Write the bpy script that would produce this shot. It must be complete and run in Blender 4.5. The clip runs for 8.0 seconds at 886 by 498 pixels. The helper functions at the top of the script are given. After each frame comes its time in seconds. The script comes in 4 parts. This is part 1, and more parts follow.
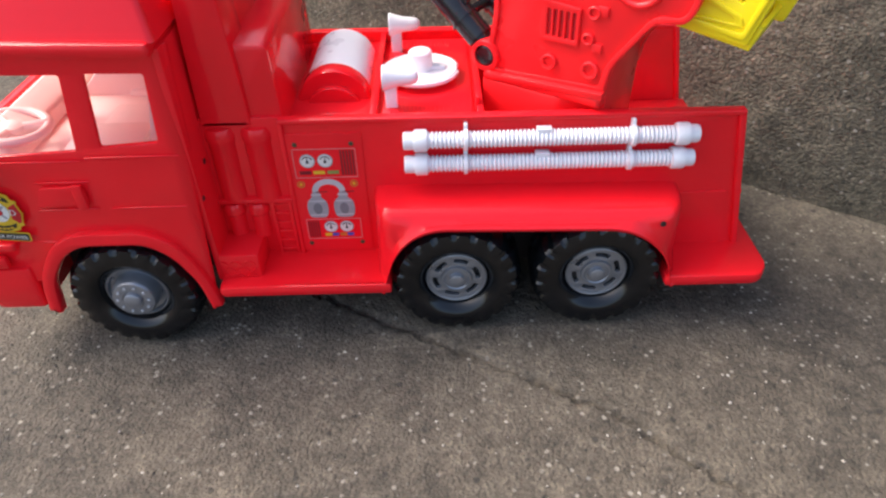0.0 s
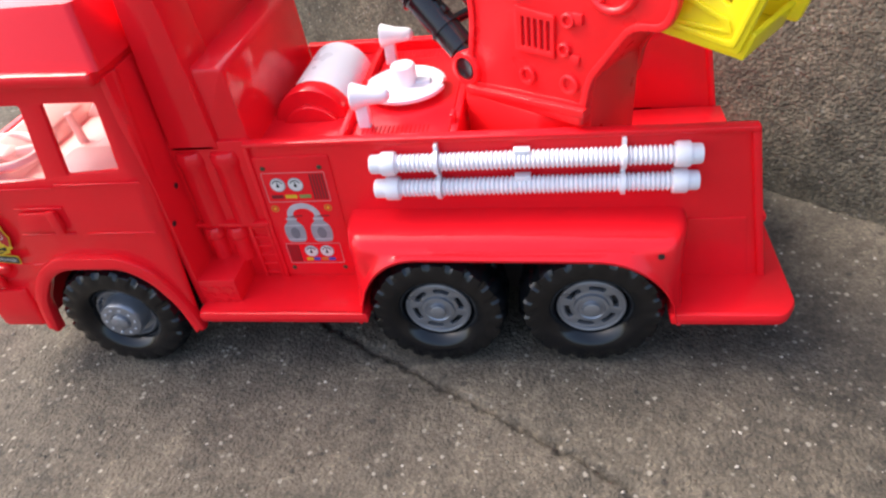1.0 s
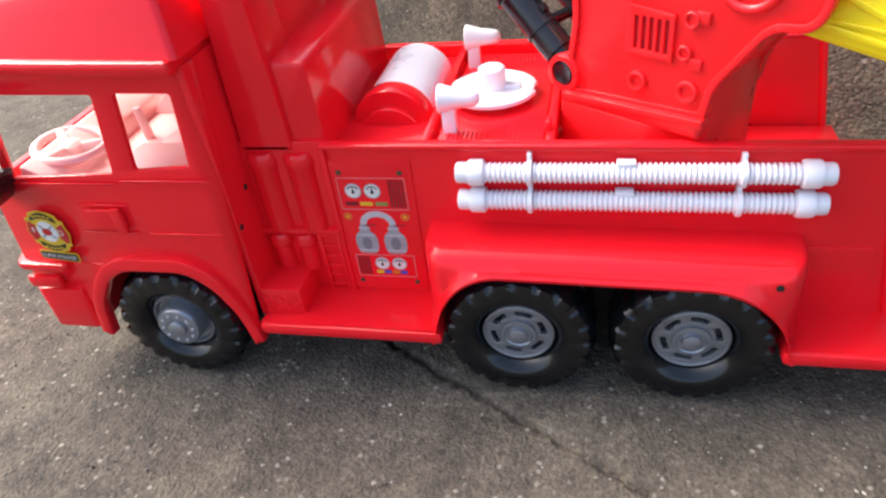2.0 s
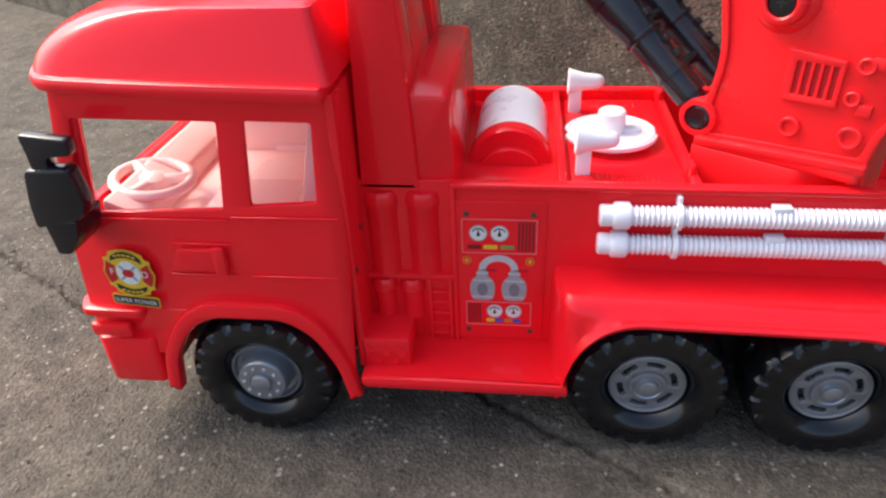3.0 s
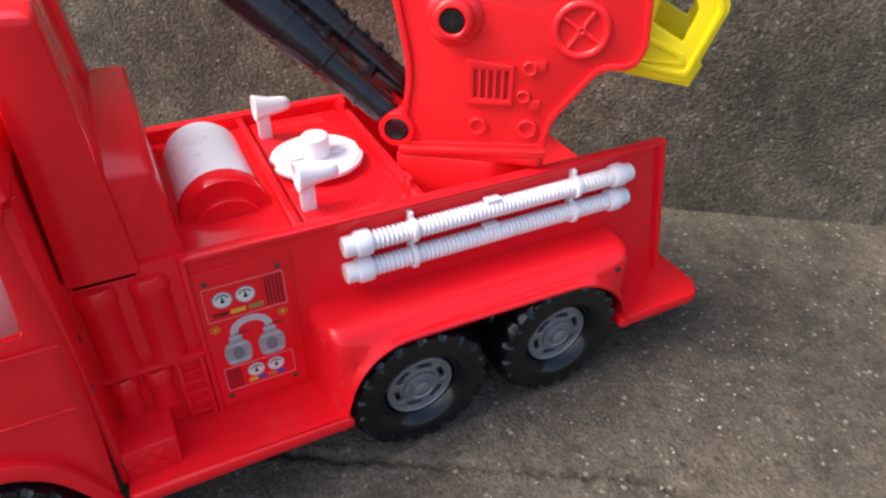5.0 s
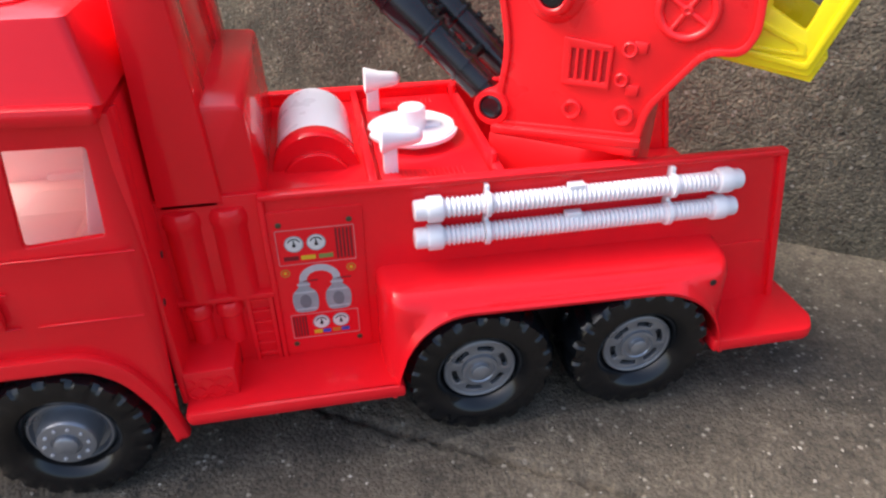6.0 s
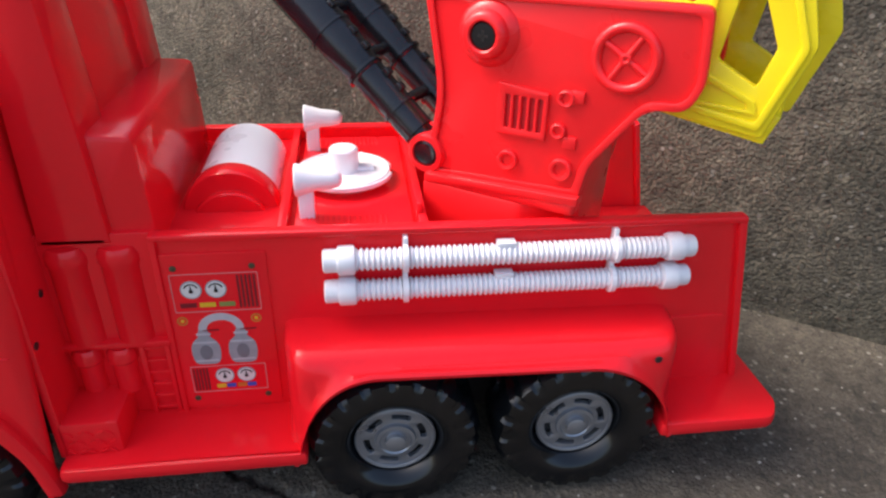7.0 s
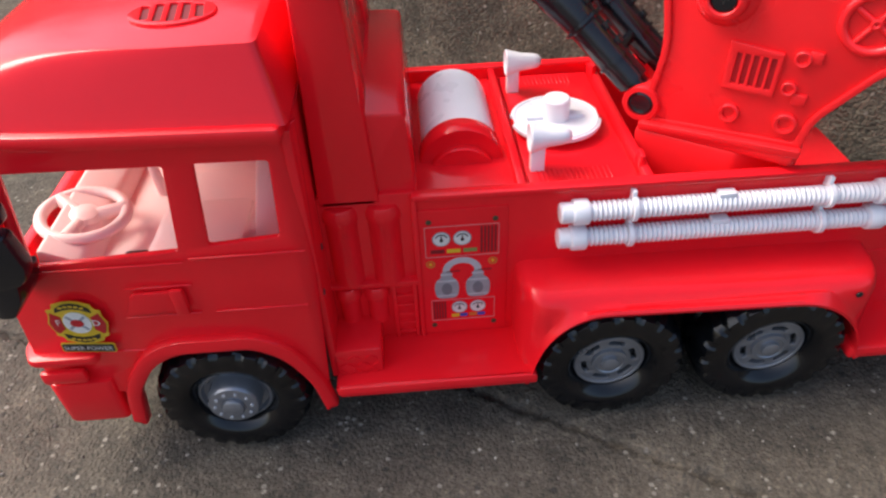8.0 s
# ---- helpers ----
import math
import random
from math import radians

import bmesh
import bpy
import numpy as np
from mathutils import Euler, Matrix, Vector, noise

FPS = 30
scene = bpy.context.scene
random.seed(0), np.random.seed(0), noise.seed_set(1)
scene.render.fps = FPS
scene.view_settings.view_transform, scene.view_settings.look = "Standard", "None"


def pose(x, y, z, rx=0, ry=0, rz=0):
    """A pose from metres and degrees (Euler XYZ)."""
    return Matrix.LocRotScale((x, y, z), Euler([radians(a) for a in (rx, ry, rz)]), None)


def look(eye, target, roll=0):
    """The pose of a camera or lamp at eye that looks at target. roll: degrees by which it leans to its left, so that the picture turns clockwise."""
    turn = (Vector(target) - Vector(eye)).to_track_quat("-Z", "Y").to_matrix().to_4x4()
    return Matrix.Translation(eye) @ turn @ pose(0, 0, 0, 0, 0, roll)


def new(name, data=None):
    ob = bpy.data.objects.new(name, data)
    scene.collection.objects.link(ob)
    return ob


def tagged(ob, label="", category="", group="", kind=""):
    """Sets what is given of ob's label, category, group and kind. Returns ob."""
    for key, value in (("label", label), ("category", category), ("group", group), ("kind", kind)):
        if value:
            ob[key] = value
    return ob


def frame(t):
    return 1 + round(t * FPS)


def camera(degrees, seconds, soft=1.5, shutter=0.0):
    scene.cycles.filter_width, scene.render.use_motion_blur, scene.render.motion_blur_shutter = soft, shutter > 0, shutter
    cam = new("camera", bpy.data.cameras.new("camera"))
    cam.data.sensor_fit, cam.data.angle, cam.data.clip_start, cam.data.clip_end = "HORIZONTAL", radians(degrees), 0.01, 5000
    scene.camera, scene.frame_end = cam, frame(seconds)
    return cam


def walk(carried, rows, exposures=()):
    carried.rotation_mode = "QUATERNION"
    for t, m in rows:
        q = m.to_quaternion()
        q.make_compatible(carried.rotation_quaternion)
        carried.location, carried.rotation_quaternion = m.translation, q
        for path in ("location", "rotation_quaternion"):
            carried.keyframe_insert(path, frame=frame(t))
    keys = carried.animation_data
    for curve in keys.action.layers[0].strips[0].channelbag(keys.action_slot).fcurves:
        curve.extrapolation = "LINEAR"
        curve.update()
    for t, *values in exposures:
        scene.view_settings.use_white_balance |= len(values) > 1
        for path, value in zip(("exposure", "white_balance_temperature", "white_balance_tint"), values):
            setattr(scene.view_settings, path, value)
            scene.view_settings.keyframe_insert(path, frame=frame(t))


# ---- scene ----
cam = camera(66.9, 8.0, 2.3)
PATH = [
    (0, (0.014, 0.06, 0.472), (-0.018, 1.619, -0.78), -3.3),
    (0.5, (0.098, 0.093, 0.469), (-0.062, 1.654, -0.771), -6.1),
    (1, (0.125, 0.12, 0.458), (-0.232, 1.649, -0.781), -10.0),
    (1.5, (0.137, 0.15, 0.465), (-0.227, 1.663, -0.791), -10.0),
    (2, (0.079, 0.149, 0.435), (-0.381, 1.693, -0.751), -9.4),
    (2.2, (0.047, 0.171, 0.436), (-0.378, 1.706, -0.773), -8.7),
    (3.3, (-0.099, 0.135, 0.424), (-0.266, 1.835, -0.616), -4.2),
    (3.5, (-0.117, 0.131, 0.439), (-0.168, 1.808, -0.649), -4.4),
    (4, (-0.228, 0.162, 0.474), (0.398, 1.708, -0.63), -1.7),
    (4.5, (-0.223, 0.184, 0.482), (0.579, 1.601, -0.679), -1.2),
    (4.7, (-0.185, 0.203, 0.481), (0.593, 1.598, -0.722), -0.8),
    (5.8, (-0.07, 0.152, 0.422), (0.267, 1.777, -0.695), -1.8),
    (6, (-0.075, 0.156, 0.424), (0.208, 1.804, -0.675), -2.0),
    (6.5, (0.017, 0.157, 0.417), (0.178, 1.844, -0.644), -0.2),
    (7, (0.003, 0.187, 0.408), (0.231, 1.908, -0.584), 0.2),
    (7.5, (-0.022, 0.218, 0.434), (0.098, 1.902, -0.638), -0.9),
    (8, (-0.117, 0.187, 0.485), (-0.091, 1.709, -0.812), -4.5),
]
walk(cam, [(t, look(eye, target, roll)) for t, eye, target, roll in PATH],
     exposures=[(0, 0.35), (0.5, 0.48), (1.5, 0.62), (2.2, 0.55), (3.5, 0.12), (4.5, 0.05), (6, 0.35), (6.5, 0.35), (7, 0.2), (7.5, -0.05), (8, -0.05)])

# ---- world and sun ----
world = bpy.data.worlds.new("overcast_sky")
scene.world = world
world.use_nodes = True
wt = world.node_tree
sky = wt.nodes.new("ShaderNodeTexSky")
sky.sky_type, sky.sun_disc = "NISHITA", False
sky.sun_elevation, sky.sun_rotation = radians(51), radians(290)
sky.air_density, sky.dust_density, sky.ozone_density = 1.0, 5.5, 1.2
wt.nodes["Background"].inputs["Strength"].default_value = 0.31
wt.links.new(sky.outputs[0], wt.nodes["Background"].inputs[0])
sun = new("sun", bpy.data.lights.new("sun", "SUN"))
sun.data.energy, sun.data.angle, sun.data.color = 1.6, radians(28), (1.0, 0.96, 0.92)
sun.matrix_world = look((-1.5, 0.95, 1.95), (0, 0.4, 0))

# ---- materials ----


def nodes_of(name):
    m = bpy.data.materials.new(name)
    m.use_nodes = True
    return m, m.node_tree, m.node_tree.nodes["Principled BSDF"]


def ramp(t, src, stops):
    r = t.nodes.new("ShaderNodeValToRGB")
    e = r.color_ramp.elements
    for i, (p, c) in enumerate(stops):
        el = e[i] if i < 2 else e.new(p)
        el.position, el.color = p, (*c, 1)
    t.links.new(src, r.inputs[0])
    return r.outputs[0]


def noise_tex(t, scale, detail=4, rough=0.6, kind="ShaderNodeTexNoise"):
    tc = t.nodes.new("ShaderNodeTexCoord")
    n = t.nodes.new(kind)
    n.inputs["Scale"].default_value = scale
    if kind == "ShaderNodeTexNoise":
        n.inputs["Detail"].default_value, n.inputs["Roughness"].default_value = detail, rough
    t.links.new(tc.outputs["Object"], n.inputs["Vector"])
    return n


def bump_of(t, src, strength, dist, under=None):
    b = t.nodes.new("ShaderNodeBump")
    b.inputs["Strength"].default_value, b.inputs["Distance"].default_value = strength, dist
    t.links.new(src, b.inputs["Height"])
    if under:
        t.links.new(under, b.inputs["Normal"])
    return b.outputs[0]


def plastic(name, col, dark, rough=0.32, sss=0.0, bump=0.0004, dust=0.0, grain=0.03):
    """Moulded plastic: colour wanders a little, gloss is scuffed, fine grain in the surface."""
    m, t, p = nodes_of(name)
    n1, n2 = noise_tex(t, 14, 3), noise_tex(t, 900, 2)
    c = ramp(t, n1.outputs[0], [(0.3, dark), (0.7, col)])
    if dust:
        n3 = noise_tex(t, 60, 6, 0.7)
        mix = t.nodes.new("ShaderNodeMixRGB")
        mix.inputs[2].default_value = (0.3, 0.26, 0.22, 1)
        t.links.new(ramp(t, n3.outputs[0], [(0.5, (0, 0, 0)), (0.85, (dust, dust, dust))]), mix.inputs[0])
        t.links.new(c, mix.inputs[1])
        c = mix.outputs[0]
    t.links.new(c, p.inputs["Base Color"])
    n4 = noise_tex(t, 30, 2, 0.5)
    t.links.new(ramp(t, n4.outputs[0], [(0.35, (rough - 0.03,) * 3), (0.75, (rough + 0.06,) * 3)]), p.inputs["Roughness"])
    t.links.new(bump_of(t, n2.outputs[0], grain, bump, bump_of(t, noise_tex(t, 22, 2).outputs[0], 0.10, 0.004)), p.inputs["Normal"])
    p.inputs["IOR"].default_value = 1.5
    if sss:
        p.inputs["Subsurface Weight"].default_value = sss
        p.inputs["Subsurface Radius"].default_value = (1.0, 0.2, 0.15)
        p.inputs["Subsurface Scale"].default_value = 0.006
    return m


def printed(name, col, rough=0.35):
    m, t, p = nodes_of(name)
    n = noise_tex(t, 160, 3)
    t.links.new(ramp(t, n.outputs[0], [(0.25, tuple(v * 0.82 for v in col)), (0.75, col)]), p.inputs["Base Color"])
    p.inputs["Roughness"].default_value = rough
    return m


RED = plastic("red_plastic", (0.90, 0.012, 0.022), (0.86, 0.011, 0.020), 0.16, grain=0.006)
RED.node_tree.nodes["Principled BSDF"].inputs["Specular IOR Level"].default_value = 0.38
RED_MATT = plastic("turret_red_plastic", (0.92, 0.016, 0.022), (0.88, 0.014, 0.020), 0.30)
WHITE = plastic("white_plastic", (0.87, 0.87, 0.90), (0.84, 0.84, 0.88), 0.30)
# pale plastic with the red bounce light of the cab put into its colour
BOUNCE_PINK = plastic("pale_plastic_red_bounce", (0.99, 0.70, 0.65), (0.98, 0.66, 0.62), 0.40)
# cream colour imitates light on the far window sill
LIT_CREAM = plastic("lit_sill_cream", (0.85, 0.74, 0.58), (0.8, 0.68, 0.52), 0.45)
YELLOW = plastic("yellow_plastic", (0.97, 0.80, 0.012), (0.95, 0.76, 0.010), 0.30)
BLACK = plastic("black_plastic", (0.012, 0.013, 0.017), (0.007, 0.008, 0.010), 0.20, dust=0.012)
TYRE = plastic("tyre_vinyl", (0.005, 0.006, 0.008), (0.003, 0.004, 0.005), 0.16, dust=0.02)
SILVER = plastic("silver_paint", (0.36, 0.38, 0.42), (0.26, 0.28, 0.31), 0.30, dust=0.12)
SILVER.node_tree.nodes["Principled BSDF"].inputs["Metallic"].default_value = 0.7
# near-black base colour carries the shade beneath the truck
SHADE_DARK = plastic("shaded_underside", (0.02, 0.012, 0.012), (0.012, 0.008, 0.008), 0.7)
P_WHITE, P_BLACK = printed("print_white", (0.8, 0.8, 0.76)), printed("print_black", (0.02, 0.02, 0.02))
P_YELLOW, P_RED = printed("print_yellow", (0.8, 0.52, 0.03)), printed("print_red", (0.55, 0.01, 0.02))
P_PINK, P_GREEN = printed("print_pink", (0.75, 0.25, 0.25)), printed("print_green", (0.25, 0.3, 0.08))
P_BLUE, P_ORANGE = printed("print_blue", (0.05, 0.1, 0.5)), printed("print_orange", (0.7, 0.2, 0.03))
P_GREY, P_LIGHT = printed("print_grey", (0.36, 0.37, 0.39)), printed("print_light_grey", (0.55, 0.55, 0.57))
P_STEEL = printed("print_steel", (0.20, 0.21, 0.23))
P_BOLT = printed("print_olive", (0.07, 0.06, 0.03))
P_DARKRED = printed("print_dark_red", (0.22, 0.006, 0.012), 0.6)


def concrete(name, light, mid, dark, pale, black, moss=0.0, grain=0.18, size=330):
    """Weathered concrete: broad stains, blotches, sandy grit with proud grains and pits."""
    m, t, p = nodes_of(name)
    big, med, fine = noise_tex(t, 3.2, 6, 0.65), noise_tex(t, 24, 6, 0.7), noise_tex(t, 210, 5, 0.75)
    c = ramp(t, big.outputs[0], [(0.3, dark), (0.5, mid), (0.72, light)])

    def blend(kind, amount, a_out, b_out):
        x = t.nodes.new("ShaderNodeMixRGB")
        x.blend_type = kind
        x.inputs[0].default_value = amount
        t.links.new(a_out, x.inputs[1])
        t.links.new(b_out, x.inputs[2])
        return x.outputs[0]

    c = blend("OVERLAY", 0.75, c, ramp(t, med.outputs[0], [(0.32, (0.2, 0.2, 0.2)), (0.68, (0.74, 0.73, 0.71))]))
    c = blend("OVERLAY", 0.45, c, ramp(t, fine.outputs[0], [(0.36, (0.12, 0.12, 0.12)), (0.64, (0.86, 0.85, 0.82))]))
    grit = noise_tex(t, size, kind="ShaderNodeTexVoronoi")
    grit.inputs["Randomness"].default_value = 1.0
    shade = t.nodes.new("ShaderNodeSeparateColor")
    t.links.new(grit.outputs["Color"], shade.inputs[0])
    c = blend("OVERLAY", grain, c, ramp(t, shade.outputs[0], [(0.1, (0.18, 0.18, 0.17)), (0.6, (0.5, 0.5, 0.5)), (0.95, (0.9, 0.88, 0.84))]))
    for col, lo, hi, scale, seed in ((pale, 0.90, 0.97, 170, 0), (black, 0.93, 0.98, 120, 1)):
        v = noise_tex(t, scale, kind="ShaderNodeTexVoronoi")
        sep = t.nodes.new("ShaderNodeSeparateColor")
        t.links.new(v.outputs["Color"], sep.inputs[0])
        gate = t.nodes.new("ShaderNodeMath")
        gate.operation = "MULTIPLY"
        t.links.new(ramp(t, sep.outputs[seed], [(lo, (0, 0, 0)), (hi, (0.8, 0.8, 0.8))]), gate.inputs[0])
        t.links.new(ramp(t, v.outputs["Distance"], [(0.25, (1, 1, 1)), (0.45, (0, 0, 0))]), gate.inputs[1])
        x = t.nodes.new("ShaderNodeMixRGB")
        x.inputs[2].default_value = (*col, 1)
        t.links.new(gate.outputs[0], x.inputs[0])
        t.links.new(c, x.inputs[1])
        c = x.outputs[0]
    if moss:
        x = t.nodes.new("ShaderNodeMixRGB")
        x.inputs[2].default_value = (0.030, 0.034, 0.018, 1)
        t.links.new(ramp(t, noise_tex(t, 7, 7, 0.75).outputs[0], [(0.46, (0, 0, 0)), (0.75, (moss, moss, moss))]), x.inputs[0])
        t.links.new(c, x.inputs[1])
        c = x.outputs[0]
    t.links.new(c, p.inputs["Base Color"])
    p.inputs["Roughness"].default_value = 0.88
    b1 = bump_of(t, grit.outputs["Distance"], 0.8, -0.0022)
    b2 = bump_of(t, fine.outputs[0], 0.9, 0.0025, b1)
    t.links.new(bump_of(t, med.outputs[0], 0.6, 0.005, b2), p.inputs["Normal"])
    return m


GROUND = concrete("worn_concrete", (0.158, 0.134, 0.104), (0.112, 0.096, 0.075), (0.070, 0.061, 0.050), (0.34, 0.31, 0.26), (0.035, 0.031, 0.027))
WALL = concrete("weathered_wall", (0.215, 0.187, 0.142), (0.132, 0.117, 0.090), (0.066, 0.060, 0.048), (0.36, 0.33, 0.28), (0.03, 0.027, 0.022), moss=0.5, grain=0.36, size=290)

# ---- helpers of this scene ----


def part(name, bm, material, parent, label="", sharp=38):
    """Links a bmesh as one mesh object under a thing or a part."""
    bmesh.ops.recalc_face_normals(bm, faces=bm.faces)
    for f in bm.faces:
        f.smooth = True
    for e in bm.edges:
        if len(e.link_faces) == 2 and e.calc_face_angle(0) > radians(sharp):
            e.smooth = False
    me = bpy.data.meshes.new(name)
    bm.to_mesh(me)
    bm.free()
    me.materials.append(material)
    ob = new(name, me)
    ob.parent = parent
    if label:
        tagged(ob, label)
    return ob


def fillet(pts, r, n=4):
    """A closed outline with its corners rounded; r: one radius, or one a corner."""
    out, k = [], len(pts)
    for i in range(k):
        a, b, c = Vector(pts[i - 1]), Vector(pts[i]), Vector(pts[(i + 1) % k])
        rr = r[i] if isinstance(r, (list, tuple)) else r
        u, v = a - b, c - b
        d = min(rr, u.length * 0.45, v.length * 0.45)
        if d < 1e-5:
            out.append(tuple(b))
            continue
        p, q = b + u.normalized() * d, b + v.normalized() * d
        for j in range(n + 1):
            s = j / n
            out.append(tuple((1 - s) ** 2 * p + 2 * s * (1 - s) * b + s * s * q))
    return out


def ellipse(cx, cy, rx, ry, n=28, a0=0.0):
    return [(cx + rx * math.cos(a0 + 2 * math.pi * i / n), cy + ry * math.sin(a0 + 2 * math.pi * i / n)) for i in range(n)]


def rect(x0, x1, y0, y1):
    return [(x0, y0), (x1, y0), (x1, y1), (x0, y1)]


def plate(outlines, front, back, bevel=0.0, axis="y"):
    """A slab from outlines (the first outer, the others holes). axis y: outlines are (x, z) and the slab lies between y = front and back;
    z: outlines (x, y), between two heights; x: outlines (y, z)."""
    cu = bpy.data.curves.new("outline", "CURVE")
    cu.dimensions, cu.fill_mode = "2D", "BOTH"
    lo, hi = min(front, back), max(front, back)
    bevel = min(bevel, (hi - lo) * 0.45)
    cu.extrude, cu.bevel_depth, cu.bevel_resolution = (hi - lo) / 2 - bevel, bevel, 1
    cu.offset = -bevel
    for o in outlines:
        sp = cu.splines.new("POLY")
        sp.points.add(len(o) - 1)
        for q, co in zip(sp.points, o):
            q.co = (co[0], co[1], 0, 1)
        sp.use_cyclic_u = True
    ob = bpy.data.objects.new("outline", cu)
    scene.collection.objects.link(ob)
    me = bpy.data.meshes.new_from_object(ob.evaluated_get(bpy.context.evaluated_depsgraph_get()))
    bm = bmesh.new()
    bm.from_mesh(me)
    bpy.data.objects.remove(ob)
    bpy.data.curves.remove(cu)
    bpy.data.meshes.remove(me)
    mid = (lo + hi) / 2
    for v in bm.verts:
        a, b, c = v.co
        v.co = {"y": (a, mid + c, b), "z": (a, b, mid + c), "x": (mid + c, a, b)}[axis]
    bmesh.ops.remove_doubles(bm, verts=bm.verts, dist=1e-6)
    return bm


def box(bm, x0, x1, y0, y1, z0, z1, bevel=0.0, seg=2):
    got = bmesh.ops.create_cube(bm, size=1, matrix=Matrix.Translation(((x0 + x1) / 2, (y0 + y1) / 2, (z0 + z1) / 2)) @ Matrix.Diagonal((x1 - x0, y1 - y0, z1 - z0, 1)))
    if bevel:
        es = list({e for v in got["verts"] for e in v.link_edges})
        bmesh.ops.bevel(bm, geom=es, offset=bevel, segments=seg, profile=0.5, affect="EDGES")
    return bm


def boxed(*a, **k):
    return box(bmesh.new(), *a, **k)


def lathe(bm, profile, seg=40, base=(0, 0, 0), axis=(0, -1, 0)):
    """Turns (radius, height) pairs about an axis through base."""
    q = Vector((0, 0, 1)).rotation_difference(Vector(axis)).to_matrix().to_4x4()
    m = Matrix.Translation(base) @ q
    rings = []
    for r, h in profile:
        if r < 1e-6:
            rings.append([bm.verts.new(m @ Vector((0, 0, h)))])
        else:
            rings.append([bm.verts.new(m @ Vector((r * math.cos(2 * math.pi * i / seg), r * math.sin(2 * math.pi * i / seg), h))) for i in range(seg)])
    for a, b in zip(rings, rings[1:]):
        for i in range(seg):
            j = (i + 1) % seg
            if len(a) == 1 and len(b) == 1:
                break
            if len(a) == 1:
                bm.faces.new((a[0], b[i], b[j]))
            elif len(b) == 1:
                bm.faces.new((a[i], a[j], b[0]))
            else:
                bm.faces.new((a[i], a[j], b[j], b[i]))
    return bm


def rod(bm, a, b, r0, r1=None, seg=20):
    a, b = Vector(a), Vector(b)
    r1 = r0 if r1 is None else r1
    d = (b - a).length
    return lathe(bm, [(0, 0), (r0, 0), (r1, d), (0, d)], seg, a, (b - a).normalized())


def ring(bm, centre, r, thick, axis, seg=36, side=10):
    return lathe(bm, [(r + thick * math.cos(2 * math.pi * k / side), thick * math.sin(2 * math.pi * k / side)) for k in range(side + 1)], seg, centre, axis)


def loft(bm, sections, close=False, caps=True):
    """Skins point rows of equal length."""
    rows = [[bm.verts.new(p) for p in s] for s in sections]
    n = len(rows[0])
    for a, b in zip(rows, rows[1:]):
        for i in range(n if close else n - 1):
            j = (i + 1) % n
            bm.faces.new((a[i], a[j], b[j], b[i]))
    if caps and close:
        bm.faces.new(rows[0])
        bm.faces.new(rows[-1])
    return bm


def warp(bm, fn):
    for v in bm.verts:
        v.co = fn(v.co)
    return bm


# ---- ground and wall ----
WALL_AT, WALL_DIR = Vector((0.400, 0.735)), Vector((math.cos(radians(-36)), math.sin(radians(-36))))
CRACK = [(-0.15, 0.60), (-0.10, 0.566), (-0.058, 0.540), (-0.02, 0.519), (0.035, 0.485), (0.075, 0.463), (0.115, 0.436), (0.155, 0.412), (0.19, 0.372), (0.235, 0.335), (0.262, 0.30), (0.33, 0.262), (0.41, 0.19), (0.52, 0.12), (0.7, 0.02)]
GROUND_Z = -0.003
SIDE_CRACK = [(-0.75, 0.80), (-0.68, 0.755), (-0.62, 0.725), (-0.57, 0.688), (-0.52, 0.668), (-0.46, 0.655)]


def axis_steps(lo, hi, step):
    dense = np.arange(lo, hi + step / 2, step)
    far = np.array([0.02, 0.06, 0.15, 0.4, 1.0, 3.0, 10.0, 40.0, 150.0])
    return np.concatenate([lo - far[::-1], dense, hi + far])


def line_distance(X, Y, pts):
    best = np.full(X.shape, 9.0)
    for (ax, ay), (bx, by) in zip(pts, pts[1:]):
        dx, dy = bx - ax, by - ay
        s = np.clip(((X - ax) * dx + (Y - ay) * dy) / (dx * dx + dy * dy), 0, 1)
        best = np.minimum(best, np.hypot(X - ax - s * dx, Y - ay - s * dy))
    return best


def build_ground():
    xs, ys = axis_steps(-0.75, 0.75, 0.0034), axis_steps(0.2, 1.0, 0.0034)
    X, Y = np.meshgrid(xs, ys)
    rng = np.random.default_rng(3)
    jx, jy = X + 0.0022 * np.sin(Y * 310 + 1.3 * np.sin(X * 190)), Y + 0.0026 * np.sin(X * 270 + 1.7 * np.sin(Y * 150))
    Z = 0.0007 * np.sin(X * 37 + 2 * np.sin(Y * 23)) * np.sin(Y * 41) + rng.normal(0, 0.00028, X.shape)
    for pts, wide, deep in ((CRACK, 0.0029, 0.0090), (SIDE_CRACK, 0.0028, 0.0065)):
        Z -= deep * np.clip(1.25 - line_distance(jx, jy, pts) / wide, 0, 1)
    Z = GROUND_Z + np.where((np.abs(X) > 0.78) | (Y < 0.17) | (Y > 1.03), 0, Z)
    n, k = X.shape
    idx = np.arange(n * k).reshape(n, k)
    quads = np.stack([idx[:-1, :-1], idx[:-1, 1:], idx[1:, 1:], idx[1:, :-1]], -1).reshape(-1, 4)
    me = bpy.data.meshes.new("ground")
    me.from_pydata(np.stack([X, Y, Z], -1).reshape(-1, 3).tolist(), [], quads.tolist())
    me.materials.append(GROUND)
    for f in me.polygons:
        f.use_smooth = True
    return tagged(new("ground", me), "worn grey-brown concrete yard with exposed grit and a jagged crack", "ground", kind="structure")


